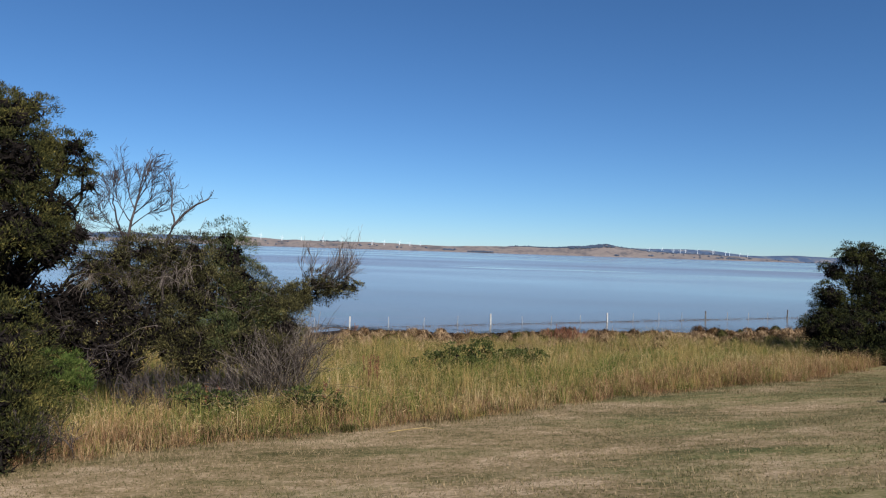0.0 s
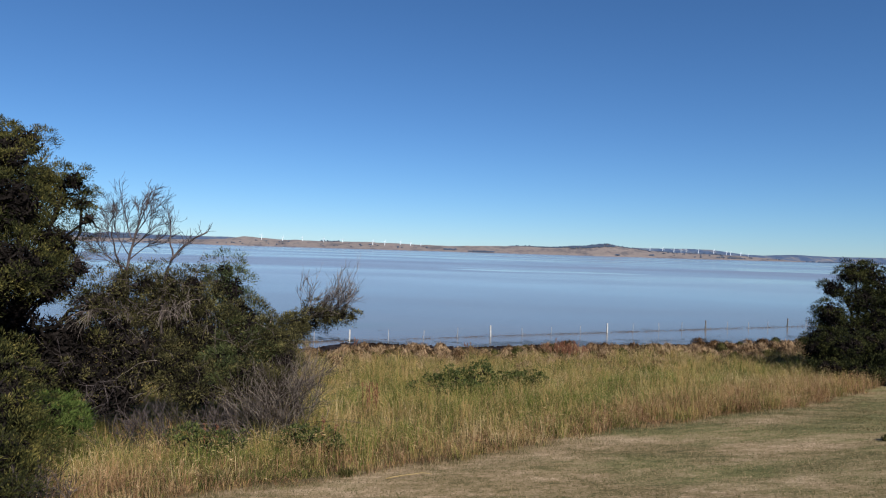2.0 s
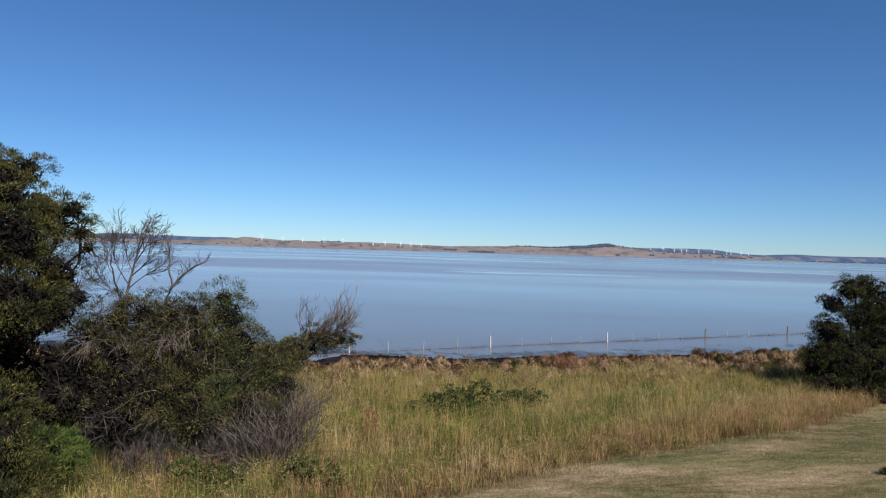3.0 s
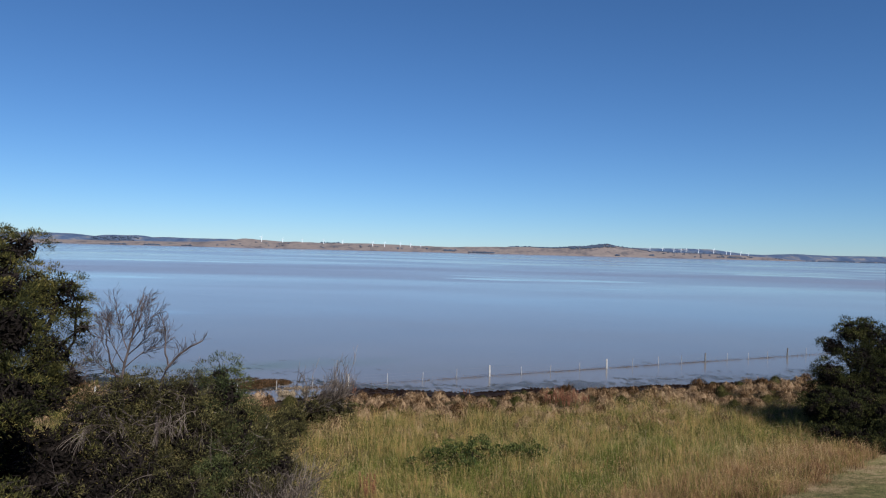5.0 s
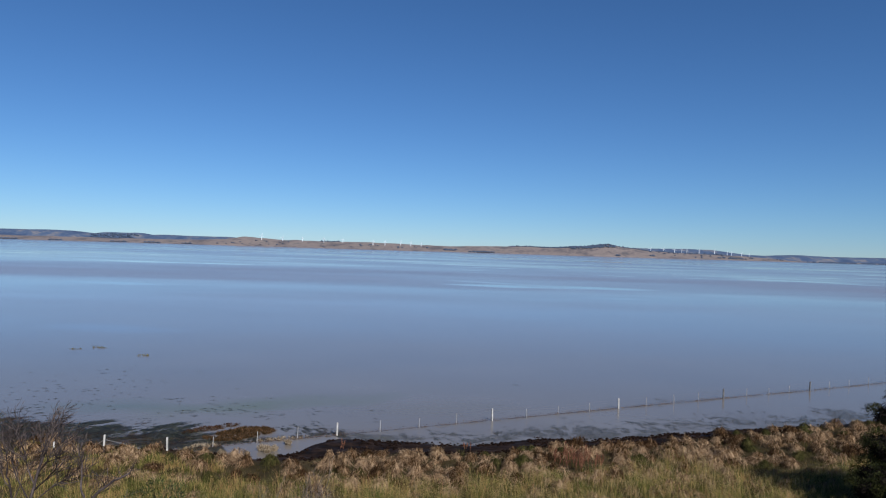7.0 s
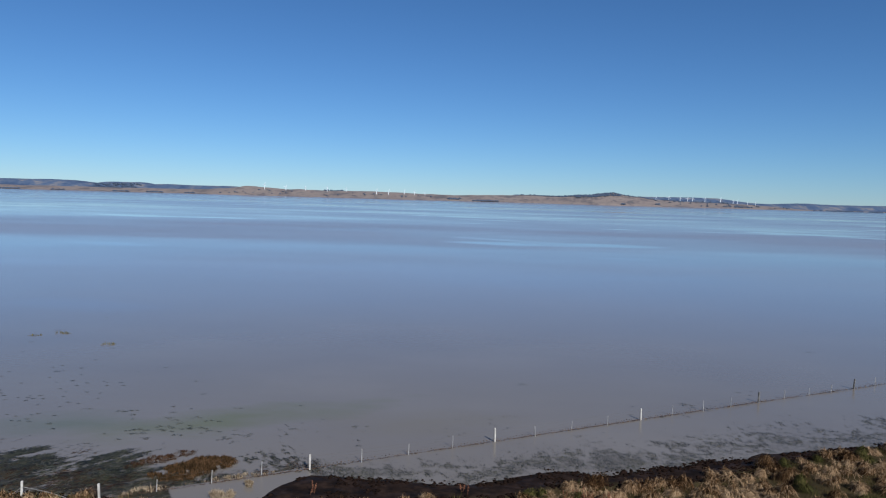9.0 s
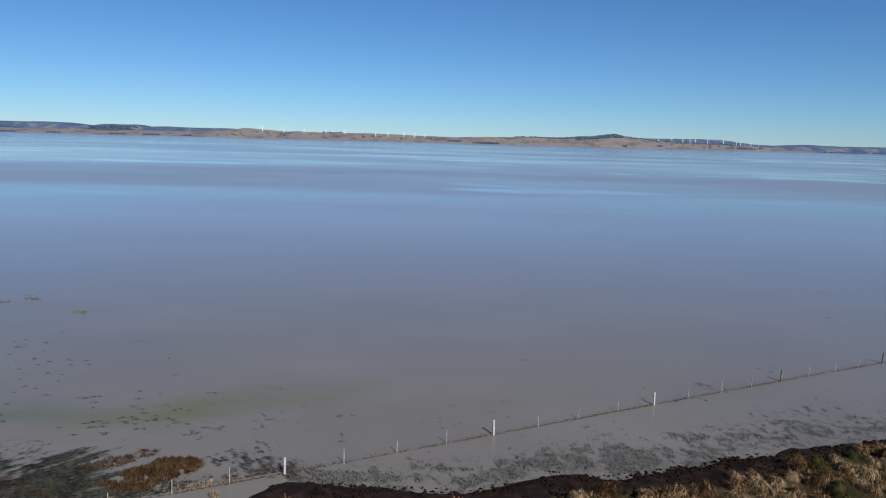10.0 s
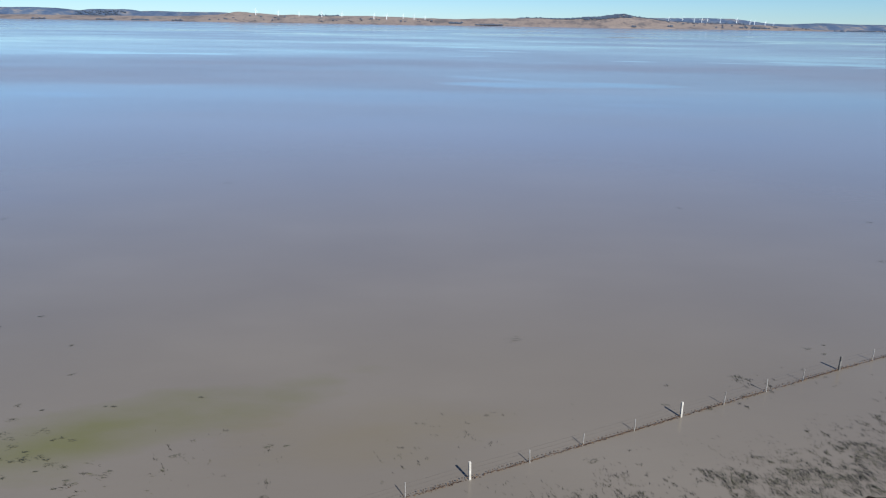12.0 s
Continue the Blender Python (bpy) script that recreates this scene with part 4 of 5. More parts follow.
grass("bank_grass", FIELD, "green and gold grass on the low bank", 60000, -56, -25, -16, 14, 63, (0.25, 0.6), (0.010, 0.022), bank_left, (0.2, 1.2), "grass", 36, 0.22, False)


def drowned_weed(brown):
    """Flat strands matted in streaks; the brown ones lie farther along the shore."""
    r = np.random.default_rng(52 + brown)
    count = 70000 if brown else 400000
    u, e = r.uniform(-50, -14 if brown else 46, count), r.uniform(-14, 0.6, count)
    x, y = from_shore(u, e + water_edge(u))
    broad = np.interp(u, (-50, -26, -14, -3, 6, 14, 46), (8.0, 8.0, 4.4, 4.4, 6.2, 6.4, 6.0))
    belt = np.clip(1.0 - np.abs(e + 0.35 * broad) / broad, 0, 1)
    # streaks that trail along the drift, which swings round with the shore
    swing = np.clip((-u - 12) / 10, 0, 1)
    drift = np.radians(-72) + swing * np.radians(116)
    lie = np.where(swing > 0.5, np.radians(44), np.radians(-72))
    a, b = x * np.cos(lie) + y * np.sin(lie), -x * np.sin(lie) + y * np.cos(lie)
    speckle = 0.36 * (1 - 0.5 * swing)
    mask = 0.34 * fbm(x * 0.32, y * 0.32, 53 + brown) + (0.66 - speckle) * fbm(a * (1.0 - 0.68 * swing), b * (1.8 + 0.3 * swing), 54 + brown) + speckle * fbm(x * 2.2, y * 2.2, 59, 3)
    ok = mask + r.normal(0, 0.03, count) > 0.715 + 0.03 * brown - (0.24 + 0.12 * swing) * belt
    ok |= (r.random(count) < 0.5 * belt * np.clip(fbm(x * 0.5, y * 0.5, 67) - 0.38, 0, 1)) & (brown == 0)
    ok &= r.random(count) < 0.78 + 0.22 * swing
    ok |= (brown == 0) & (e > -2.2) & (r.random(count) < 0.55 * np.clip(fbm(x * 0.7, y * 0.7, 72) * 2.4 - 0.85, 0, 1))
    ok &= ~((u > -24) & (u < -15) & (e + water_edge(u) > -0.4))
    x, y, drift, swing = x[ok], y[ok], drift[ok], swing[ok]
    n = len(x)
    turn = drift + r.normal(0, 0.42, n)
    long, wide = r.uniform(0.08, 0.36, n) * (1 + 0.5 * swing), r.uniform(0.008, 0.024, n) * (1 + 0.9 * swing)
    a = np.stack([np.cos(turn), np.sin(turn), 0 * turn], 1)
    b = np.stack([-np.sin(turn), np.cos(turn), 0 * turn], 1)
    c = np.stack([x, y, r.uniform(0.005, 0.022, n)], 1)
    v = np.stack([c - a * long[:, None] / 2, c + b * wide[:, None] / 2, c + a * long[:, None] / 2, c - b * wide[:, None] / 2], 1).reshape(-1, 3)
    return v, np.arange(n * 4).reshape(-1, 4)


def drifting_weed():
    """Small rafts of strands scattered over the open shallows."""
    r = np.random.default_rng(66)
    rafts = [(-38.1 + r.normal(0, 4.5), 77 + r.normal(0, 6.5), r.uniform(0.03, 0.13)) for _ in range(110)]
    rafts += [(-20.5 + r.normal(0, 3.0), 71.0 + r.normal(0, 1.6), r.uniform(0.04, 0.2)) for _ in range(46)]
    rafts += [(-24 + r.normal(0, 5), 75 + r.normal(0, 3), r.uniform(0.05, 0.25)) for _ in range(16)]
    rafts += [(r.uniform(-14, 34), 0, r.uniform(0.05, 0.2)) for _ in range(14)]
    rafts += [(r.uniform(-60, 60), r.uniform(85, 190), r.uniform(0.15, 0.5)) for _ in range(18)]
    out = []
    for x0, y0, size in rafts:
        if y0 == 0:
            y0 = 68.5 + 0.489 * (x0 - 4.6) + r.uniform(-4, 14)
        if y0 > 62:
            m = int(8 + 60 * size)
            out.append(np.stack([x0 + r.normal(0, size, m), y0 + r.normal(0, size * 0.7, m), r.uniform(0.005, 0.02, m)], 1))
    c = np.concatenate(out)
    n = len(c)
    turn = radians(5) + r.normal(0, 0.5, n)
    long, wide = r.uniform(0.08, 0.4, n), r.uniform(0.012, 0.04, n)
    a = np.stack([np.cos(turn), np.sin(turn), 0 * turn], 1) * long[:, None] / 2
    b = np.stack([-np.sin(turn), np.cos(turn), 0 * turn], 1) * wide[:, None] / 2
    return np.stack([c - a, c + b, c + a, c - b], 1).reshape(-1, 3), np.arange(n * 4).reshape(-1, 4)


tagged(new("drowned_weed", mesh_of("drowned_weed", *drowned_weed(0), WEED_DARK)), "dark flattened weed lying in the shallows", "water weed", kind="stuff")
tagged(new("drowned_weed", mesh_of("drowned_weed", *drowned_weed(1), WEED_BROWN)), "reddish-brown flattened weed lying in the shallows", "water weed", kind="stuff")
tagged(new("drifting_weed", mesh_of("drifting_weed", *drifting_weed(), WEED_DRIFT)), "small dark rafts of weed on the lake", "water weed", kind="stuff")


def mud_clods():
    r, u, d, x, y = scatter(26000, -40, 44, -10, 16, 56)
    e, t = d - water_edge(u), tussock_edge(u) - d
    rim = np.minimum(np.abs(e - 0.2), np.abs(t - 0.2))
    ok = (e > -0.6) & (t > -0.8) & (fbm(x * 0.5, y * 0.5, 57) + 0.30 * np.exp(-rim * 1.5) > 0.66)
    x, y, rim = x[ok], y[ok], rim[ok]
    c = np.stack([x, y, land(x, y)], 1)
    s = (r.uniform(0.05, 0.14, (len(x), 1)) + 0.13 * (np.exp(-rim * 2.0) * r.random(len(x)))[:, None]) * np.array([[1.3, 1.3, 0.7]])
    return clump_cloud(c, s, r)


tagged(new("mud_clods", mesh_of("mud_clods", *mud_clods(), MUD_CLOD, True)), "dark wet mud clods along the water's edge", "mud", kind="stuff")


def weed_bed(name, x0, y0, long, wide, turn, count, mat, label, seed, tall=(0.08, 0.3)):
    """A low ragged bed of weed standing just out of the water."""
    r = np.random.default_rng(seed)
    a, q = r.uniform(0, 2 * math.pi, count), np.sqrt(r.random(count))
    lx, ly = np.cos(a) * q * long, np.sin(a) * q * wide
    x, y = x0 + lx * math.cos(turn) - ly * math.sin(turn), y0 + lx * math.sin(turn) + ly * math.cos(turn)
    ok = fbm(x * 0.9, y * 0.9, seed) + 0.5 * (1 - q) > 0.53
    x, y, q = x[ok], y[ok], q[ok]
    n = len(x)
    v, f = dome_blades(x, y, np.full(n, 0.02), r.uniform(0.12, 0.34, n), r.uniform(*tall, n) * (1.15 - 0.6 * q), 18, r)
    return tagged(new(name, mesh_of(name, v, f, mat)), label, "water weed", kind="stuff")


weed_bed("weed_bed", -16.6, 63.0, 2.9, 1.9, radians(35), 1000, WEED_RUST, "rusty brown weed bed standing in the shallows", 81, (0.14, 0.50))
weed_bed("weed_bed", -19.4, 64.6, 2.6, 0.9, radians(45), 300, WEED_BROWN, "dark brown weed bed in the shallows", 82, (0.06, 0.2))
weed_bed("weed_bed", -21.5, 61.3, 3.2, 1.7, radians(45), 420, WEED_DARK, "dark flattened weed bed in the shallows", 83, (0.03, 0.10))
weed_bed("weed_bed", -13.0, 61.75, 2.4, 0.4, radians(26), 42, SEDGE_PALE, "pale straw tufts along the fence", 84, (0.12, 0.3))
weed_bed("weed_bed", -18.4, 59.2, 2.0, 0.5, radians(26), 60, SEDGE_PALE, "pale straw tufts along the fence", 85, (0.15, 0.4))
for k, (wx0, wy0, size) in enumerate(((-51.2, 105.2, 0.7), (-48.9, 107.0, 1.2), (-40.1, 101.0, 0.9))):
    weed_bed("weed_tuft", wx0, wy0, size * 1.2, size * 0.5, 0.2, 13, WEED_OLIVE, "lone olive weed tuft out in the lake", 90 + k, (0.1, 0.4))


# ---- trees and shrubs ----
def crown_mesh(name, lobes, mat, density, seed, leaf=(0.13, 0.03), per=40, bunch=0.30, shell=(0.62, 1.05), up=0.5, core=1.0, bare_below=-9.0):
    """Compact bunches of leaves over the skins of several lobes, with gaps between the bunches."""
    r = np.random.default_rng(seed)
    centres, outs = [], []
    for cx, cy, cz, rad in lobes:
        # lobes under bare_below lose leaves, so the dark core reads as a shaded hollow
        thin = (0.4 if cx < -18.7 else 1.0) * (0.09 if cz < bare_below else 1.0)
        n = max(6, int(thin * density * 12.5 * rad * rad))
        w = r.normal(0, 1, (n, 3))
        w /= np.linalg.norm(w, axis=1)[:, None]
        q = r.uniform(*shell, n)
        lump = 0.62 + 0.72 * fbm(w[:, 0] * 1.9 + cx, w[:, 1] * 1.9 + w[:, 2] * 1.6 + cz, seed)
        centres.append(np.array((cx, cy, cz)) + w * (q * rad * lump)[:, None] * np.array((1, 1, 0.88)))
        outs.append(w)
    c, w = np.concatenate(centres), np.concatenate(outs)
    n = len(c)
    size = r.uniform(0.55, 1.4, (n, 1, 1)) * bunch
    out = w[:, None] * 0.6 + np.array((0, 0, up)) + r.normal(0, 0.62, (n, per, 3))
    out /= np.linalg.norm(out, axis=2)[:, :, None]
    base = c[:, None] + out * size * r.uniform(0.45, 1.0, (n, per, 1)) * np.array((1, 1, 0.75))
    way = out * 0.8 + np.array((0, 0, 0.25)) + r.normal(0, 0.45, (n, per, 3))
    way /= np.linalg.norm(way, axis=2)[:, :, None]
    side = np.cross(way, out + w[:, None] * 0.5 + r.normal(0, 0.45, (n, per, 3)))
    side /= np.linalg.norm(side, axis=2)[:, :, None] + 1e-6
    grown = r.uniform(0.6, 1.3, (n, per, 1))
    length, width = leaf[0] * grown, leaf[1] * grown
    v = np.stack([base, base + way * length * 0.5 + side * width, base + way * length, base + way * length * 0.5 - side * width], 2).reshape(-1, 3)
    leaves = len(v) // 4
    # dead inner sprays of twigs that close the crown, darkened to imitate its shade
    inner = []
    for cx, cy, cz, rad in lobes:
        m = max(12, int(core * 560 * rad * rad * (0.4 if rad < 0.9 else 1)))
        w = r.normal(0, 1, (m, 3))
        w /= np.linalg.norm(w, axis=1)[:, None]
        c = np.array((cx, cy, cz)) + w * (rad * (0.85 if cz < bare_below else 0.68 if rad > 0.8 else 0.5) * r.random(m) ** 0.4)[:, None] * np.array((1, 1, 0.88))
        way, side = r.normal(0, 1, (m, 3)), r.normal(0, 1, (m, 3))
        way *= (r.uniform(0.10, 0.24, m) / np.linalg.norm(way, axis=1))[:, None]
        side *= (r.uniform(0.03, 0.065, m) / np.linalg.norm(side, axis=1))[:, None]
        inner.append(np.stack([c - way, c + side, c + way, c - side], 1).reshape(-1, 3))
    v = np.concatenate([v] + inner)
    k = np.arange(len(v)).reshape(-1, 4)
    me = mesh_of(name, v, k, mat)
    me.materials.append(BARK)
    slots = np.zeros(len(k), np.int32)
    slots[leaves:] = 1
    me.polygons.foreach_set("material_index", slots)
    return me


def limb(a, b, r0, r1, rng, wander=0.12, steps=6):
    a, b = np.array(a, float), np.array(b, float)
    k = np.linspace(0, 1, steps)[:, None]
    sway = np.cumsum(rng.normal(0, 1, (steps, 3)), 0)
    sway -= sway[0] + (sway[-1] - sway[0]) * k
    p = a + (b - a) * k + sway * wander * np.linalg.norm(b - a) / steps
    p[:, 2] -= 0.10 * np.linalg.norm(b - a) * (k[:, 0] * (1 - k[:, 0])) * -1
    return p, np.linspace(r0, r1, steps)


def grow(p, way, length, radius, depth, rng, out, kids=4, spread_by=0.7, lift=0.12, thin=0.55):
    """A bare limb with side branches, and so on down to twigs; lift pulls it up, or along a vector."""
    pull = np.array((0.0, 0.0, lift)) if np.isscalar(lift) else np.array(lift, float)
    steps = max(3, 6 - (4 - depth))
    pts, q, w = [np.array(p, float)], np.array(p, float), np.array(way, float)
    for _ in range(steps):
        w = w + rng.normal(0, 0.16, 3) + pull
        w /= np.linalg.norm(w)
        q = q + w * length / steps
        pts.append(q)
    pts = np.array(pts)
    out.append((pts, np.linspace(radius, max(0.005, radius * 0.35), len(pts))))
    if depth == 0:
        return
    for k in range(kids):
        at = rng.uniform(0.3, 1.0)
        i = at * steps
        j = min(int(i), steps - 1)
        s = pts[j] + (pts[j + 1] - pts[j]) * (i - j)
        turn = rng.normal(0, 1, 3)
        kw = w + turn / np.linalg.norm(turn) * spread_by
        kw /= np.linalg.norm(kw)
        grow(s, kw, length * rng.uniform(0.45, 0.75), radius * thin, depth - 1, rng, out, kids, spread_by, lift, thin)


def leafy_tree(name, foot, lobes, leaf_mat, label, category, density, seed, trunk_radius, leaf=(0.11, 0.0115), per=104, bunch=0.45, up=0.5, twigs=0, bare_below=-9.0, drapes=(), twig_mat=None):
    rng = np.random.default_rng(seed)
    z = float(land(foot[0], foot[1]))
    top = base_at(name, foot[0], foot[1], z)
    fork = np.array((foot[0], foot[1], z + 0.25 * (max(l[2] for l in lobes) - z)))
    paths = [limb((foot[0], foot[1], z - 0.3), fork, trunk_radius * 1.25, trunk_radius, rng, 0.1)]
    for cx, cy, cz, rad in lobes:
        start = fork + (np.array((cx, cy, cz)) - fork) * rng.uniform(0, 0.12)
        paths.append(limb(start, (cx, cy, cz), trunk_radius * 0.62, trunk_radius * 0.2, rng, 0.25, 8))
        for _ in range(6):
            w = rng.normal(0, 1, 3) + np.array((0, 0, 0.3))
            w /= np.linalg.norm(w)
            paths.append(limb((cx, cy, cz), np.array((cx, cy, cz)) + w * rad * 0.95, trunk_radius * 0.2, 0.008, rng, 0.3, 5))
    part("trunk", mesh_of("trunk", *tubes(paths, 6), BARK, True), top)
    part("crown", crown_mesh("crown", lobes, leaf_mat, density, seed, leaf, per, bunch, up=up, bare_below=bare_below), top)
    if twigs:
        out = []
        for cx, cy, cz, rad in lobes:
            for _ in range(twigs):
                w = rng.normal(0, 1, 3) * np.array((1, 1, 0.7))
                w /= np.linalg.norm(w)
                grow(np.array((cx, cy, cz)) + w * rad * 0.55, w + np.array((0, 0, -0.15)), rad * 0.75, 0.016, 2, rng, out, 3, 0.7, -0.03)
        tagged(part("dead_twig_tangle", mesh_of("dead_twig_tangle", *tubes(out, 3), twig_mat or DEAD), top, "bare twigs hanging in the foliage"), kind="stuff")
    for x0, y0, z0, reach, count in drapes:
        out = []
        for _ in range(count):
            w = np.array((*rng.normal(0, 0.75, 2), 0.55)) + np.array((0, -0.35, 0))
            p = np.array((x0, y0, z0)) + rng.normal(0, 0.3, 3) * np.array((1.2, 1, 0.5))
            grow(p, w / np.linalg.norm(w), reach * rng.uniform(0.6, 1.2), 0.013, 2, rng, out, 4, 0.6, -0.26)
        tagged(part("dead_bough_tangle", mesh_of("dead_bough_tangle", *tubes(out, 4), DEAD), top, "pale dead boughs arching down over the leaves"), kind="stuff")
    return tagged(top, label, category)


leafy_tree("wattle_tree", (-17.6, 25.0), ((-14.9, 21.5, 9.6, 1.5), (-14.4, 20.9, 7.6, 1.4), (-15.3, 21.9, 11.0, 1.2), (-16.5, 24.5, 5.6, 1.3), (-14.9, 25.0, 5.0, 1.0), (-15.5, 24.5, 4.2, 1.4), (-14.3, 24.6, 3.6, 1.0), (-17.0, 23.5, 3.6, 1.4), (-15.0, 25.3, 6.9, 0.6), (-18.6, 26.6, 11.7, 1.5), (-17.0, 26.2, 12.1, 0.9), (-18.0, 26.2, 12.4, 0.8), (-17.0, 24.6, 6.3, 1.2), (-15.4, 24.8, 6.6, 0.7), (-19.0, 25.6, 9.0, 1.9), (-18.2, 24.0, 7.2, 1.5), (-16.2, 26.0, 10.6, 1.15), (-15.3, 25.9, 10.0, 0.85), (-16.6, 25.8, 9.2, 1.3), (-18.2, 25.2, 9.3, 1.9), (-15.4, 25.6, 8.3, 1.1), (-17.3, 25.0, 7.4, 1.5), (-15.4, 25.4, 7.2, 0.9), (-20.2, 26.0, 9.6, 2.2), (-19.2, 24.6, 6.6, 1.9), (-21.0, 25.0, 5.0, 2.4), (-17.6, 23.8, 5.4, 1.4), (-19.6, 27.0, 12.2, 1.1), (-13.5, 24.4, 6.2, 0.75), (-13.9, 24.4, 5.2, 0.9), (-14.45, 25.6, 9.9, 0.6), (-14.2, 25.6, 9.3, 0.5), (-14.7, 25.5, 10.7, 0.7), (-14.35, 25.2, 7.5, 0.75), (-14.9, 24.6, 6.9, 0.9), (-15.4, 24.2, 7.5, 1.0)), LEAF_WATTLE, "tall dense dark green wattle tree beside the lawn", "tree", 2.5, 101, 0.2, up=0.8, bare_below=7.0)
# the first four lobes are an added crown out of view that casts shade
leafy_tree("wattle_shrub", (-12.6, 17.4), ((-15.4, 18.6, 7.0, 1.8), (-16.0, 19.8, 9.2, 1.8), (-15.0, 18.8, 5.2, 1.4), (-17.0, 21.4, 10.0, 1.6), (-11.9, 16.6, 4.4, 0.95), (-11.2, 15.9, 3.5, 0.8), (-12.3, 17.2, 3.4, 1.2), (-10.7, 15.2, 3.0, 0.6), (-13.2, 18.2, 4.6, 1.3), (-11.0, 15.4, 2.7, 0.7), (-12.0, 16.0, 3.0, 1.0), (-13.4, 18.6, 3.2, 1.2), (-10.9, 14.6, 3.5, 0.75), (-10.35, 14.3, 2.8, 0.6), (-10.0, 13.6, 2.55, 0.5), (-10.7, 13.9, 2.9, 0.7)), LEAF_WATTLE, "dark green wattle shrub at the lawn's corner, with an unseen crown added for shade", "shrub", 2.9, 102, 0.09, up=0.7)
leafy_tree("feathery_shrub", (-12.4, 19.9), ((-12.4, 19.8, 3.4, 0.75), (-12.0, 20.2, 3.0, 0.7), (-13.0, 20.0, 3.1, 0.7)), LEAF_FEATHER, "bright green feathery shrub under the trees", "shrub", 9, 103, 0.04, (0.16, 0.008), 50, 0.26, 1.0)
leafy_tree("olive_shrub", (-12.4, 25.0), ((-12.9, 25.1, 5.1, 1.2), (-13.5, 25.5, 6.1, 0.9), (-12.3, 25.9, 5.8, 0.9), (-11.9, 25.0, 4.4, 1.4), (-13.4, 24.5, 4.0, 1.3), (-12.4, 24.2, 3.2, 1.2), (-14.2, 24.2, 4.1, 1.2), (-12.7, 24.9, 6.7, 0.75), (-13.3, 24.8, 6.3, 0.6), (-12.0, 25.3, 6.9, 0.8), (-12.8, 25.6, 7.1, 0.6)), LEAF_OLIVE, "olive-brown shrub tangled with dead grey twigs", "shrub", 3.2, 104, 0.08, twigs=8, bare_below=4.9, twig_mat=DEAD_DARK, drapes=((-12.6, 24.2, 6.0, 1.1, 5),))
leafy_tree("olive_shrub", (-10.2, 25.4), ((-10.6, 26.0, 6.2, 1.0), (-11.3, 25.9, 5.5, 1.0), (-11.5, 25.8, 6.4, 0.75), (-9.9, 25.5, 5.2, 1.3), (-10.5, 24.8, 3.9, 1.4), (-9.6, 24.6, 3.3, 1.1), (-11.1, 25.4, 6.95, 0.8), (-10.2, 25.7, 6.9, 0.75), (-9.6, 25.4, 6.2, 0.7)), LEAF_OLIVE, "dense olive shrub with dead twigs along its skirt", "shrub", 3.2, 105, 0.08, twigs=9, drapes=((-10.2, 24.7, 6.3, 1.3, 8),))
leafy_tree("green_shrub", (-8.9, 26.0), ((-9.25, 26.4, 7.5, 0.6), (-9.15, 26.4, 6.8, 0.9), (-8.85, 26.2, 5.8, 1.05), (-8.3, 25.8, 4.8, 1.1), (-8.9, 25.4, 4.0, 1.2)), LEAF_GREEN, "upright green shrub rising out of the thicket", "shrub", 4.0, 106, 0.07)
leafy_tree("olive_shrub", (-7.4, 26.0), ((-7.5, 26.3, 4.9, 0.8), (-7.0, 26.0, 4.1, 1.0), (-8.0, 25.2, 3.6, 1.2), (-7.0, 25.2, 3.2, 0.9), (-7.95, 25.5, 5.6, 0.8), (-7.3, 25.6, 5.0, 0.75)), LEAF_OLIVE, "low olive shrub at the thicket's edge", "shrub", 3.6, 107, 0.06, twigs=5)
leafy_tree("round_bush", (27.6, 46.2), ((26.4, 45.6, 7.7, 1.0), (27.5, 45.7, 7.8, 1.0), (25.4, 45.8, 6.7, 0.95), (28.7, 46.0, 6.7, 1.7), (26.9, 45.4, 6.0, 1.3), (25.3, 45.6, 4.3, 1.3), (26.6, 45.2, 3.6, 1.7), (28.4, 45.4, 4.6, 2.0), (25.1, 45.8, 2.6, 1.3), (27.2, 45.0, 1.9, 1.5), (30.6, 46.6, 5.4, 2.3), (30.0, 45.6, 2.6, 2.0), (26.6, 43.8, 1.9, 1.2), (28.0, 43.2, 1.9, 1.5), (29.5, 42.4, 2.0, 1.6), (30.8, 43.6, 3.2, 1.7), (31.2, 41.6, 2.2, 1.5), (27.2, 42.2, 1.5, 0.9), (28.8, 41.2, 1.6, 1.1), (30.2, 40.2, 1.7, 1.1), (24.0, 44.6, 3.4, 1.3), (24.6, 44.9, 5.2, 1.0), (24.2, 43.4, 2.2, 1.3), (23.3, 44.0, 2.9, 0.9), (25.6, 42.4, 1.9, 1.2), (22.8, 41.4, 2.0, 0.9), (24.2, 40.6, 1.9, 1.0), (25.6, 40.2, 2.0, 1.1), (23.4, 39.4, 1.7, 0.7), (24.9, 39.2, 1.7, 0.8), (26.6, 41.4, 3.2, 1.4), (24.6, 42.6, 3.2, 1.2)), LEAF_DARK, "large dark green rounded bush beside the lawn", "bush", 2.0, 108, 0.16, (0.13, 0.017), up=0.6)


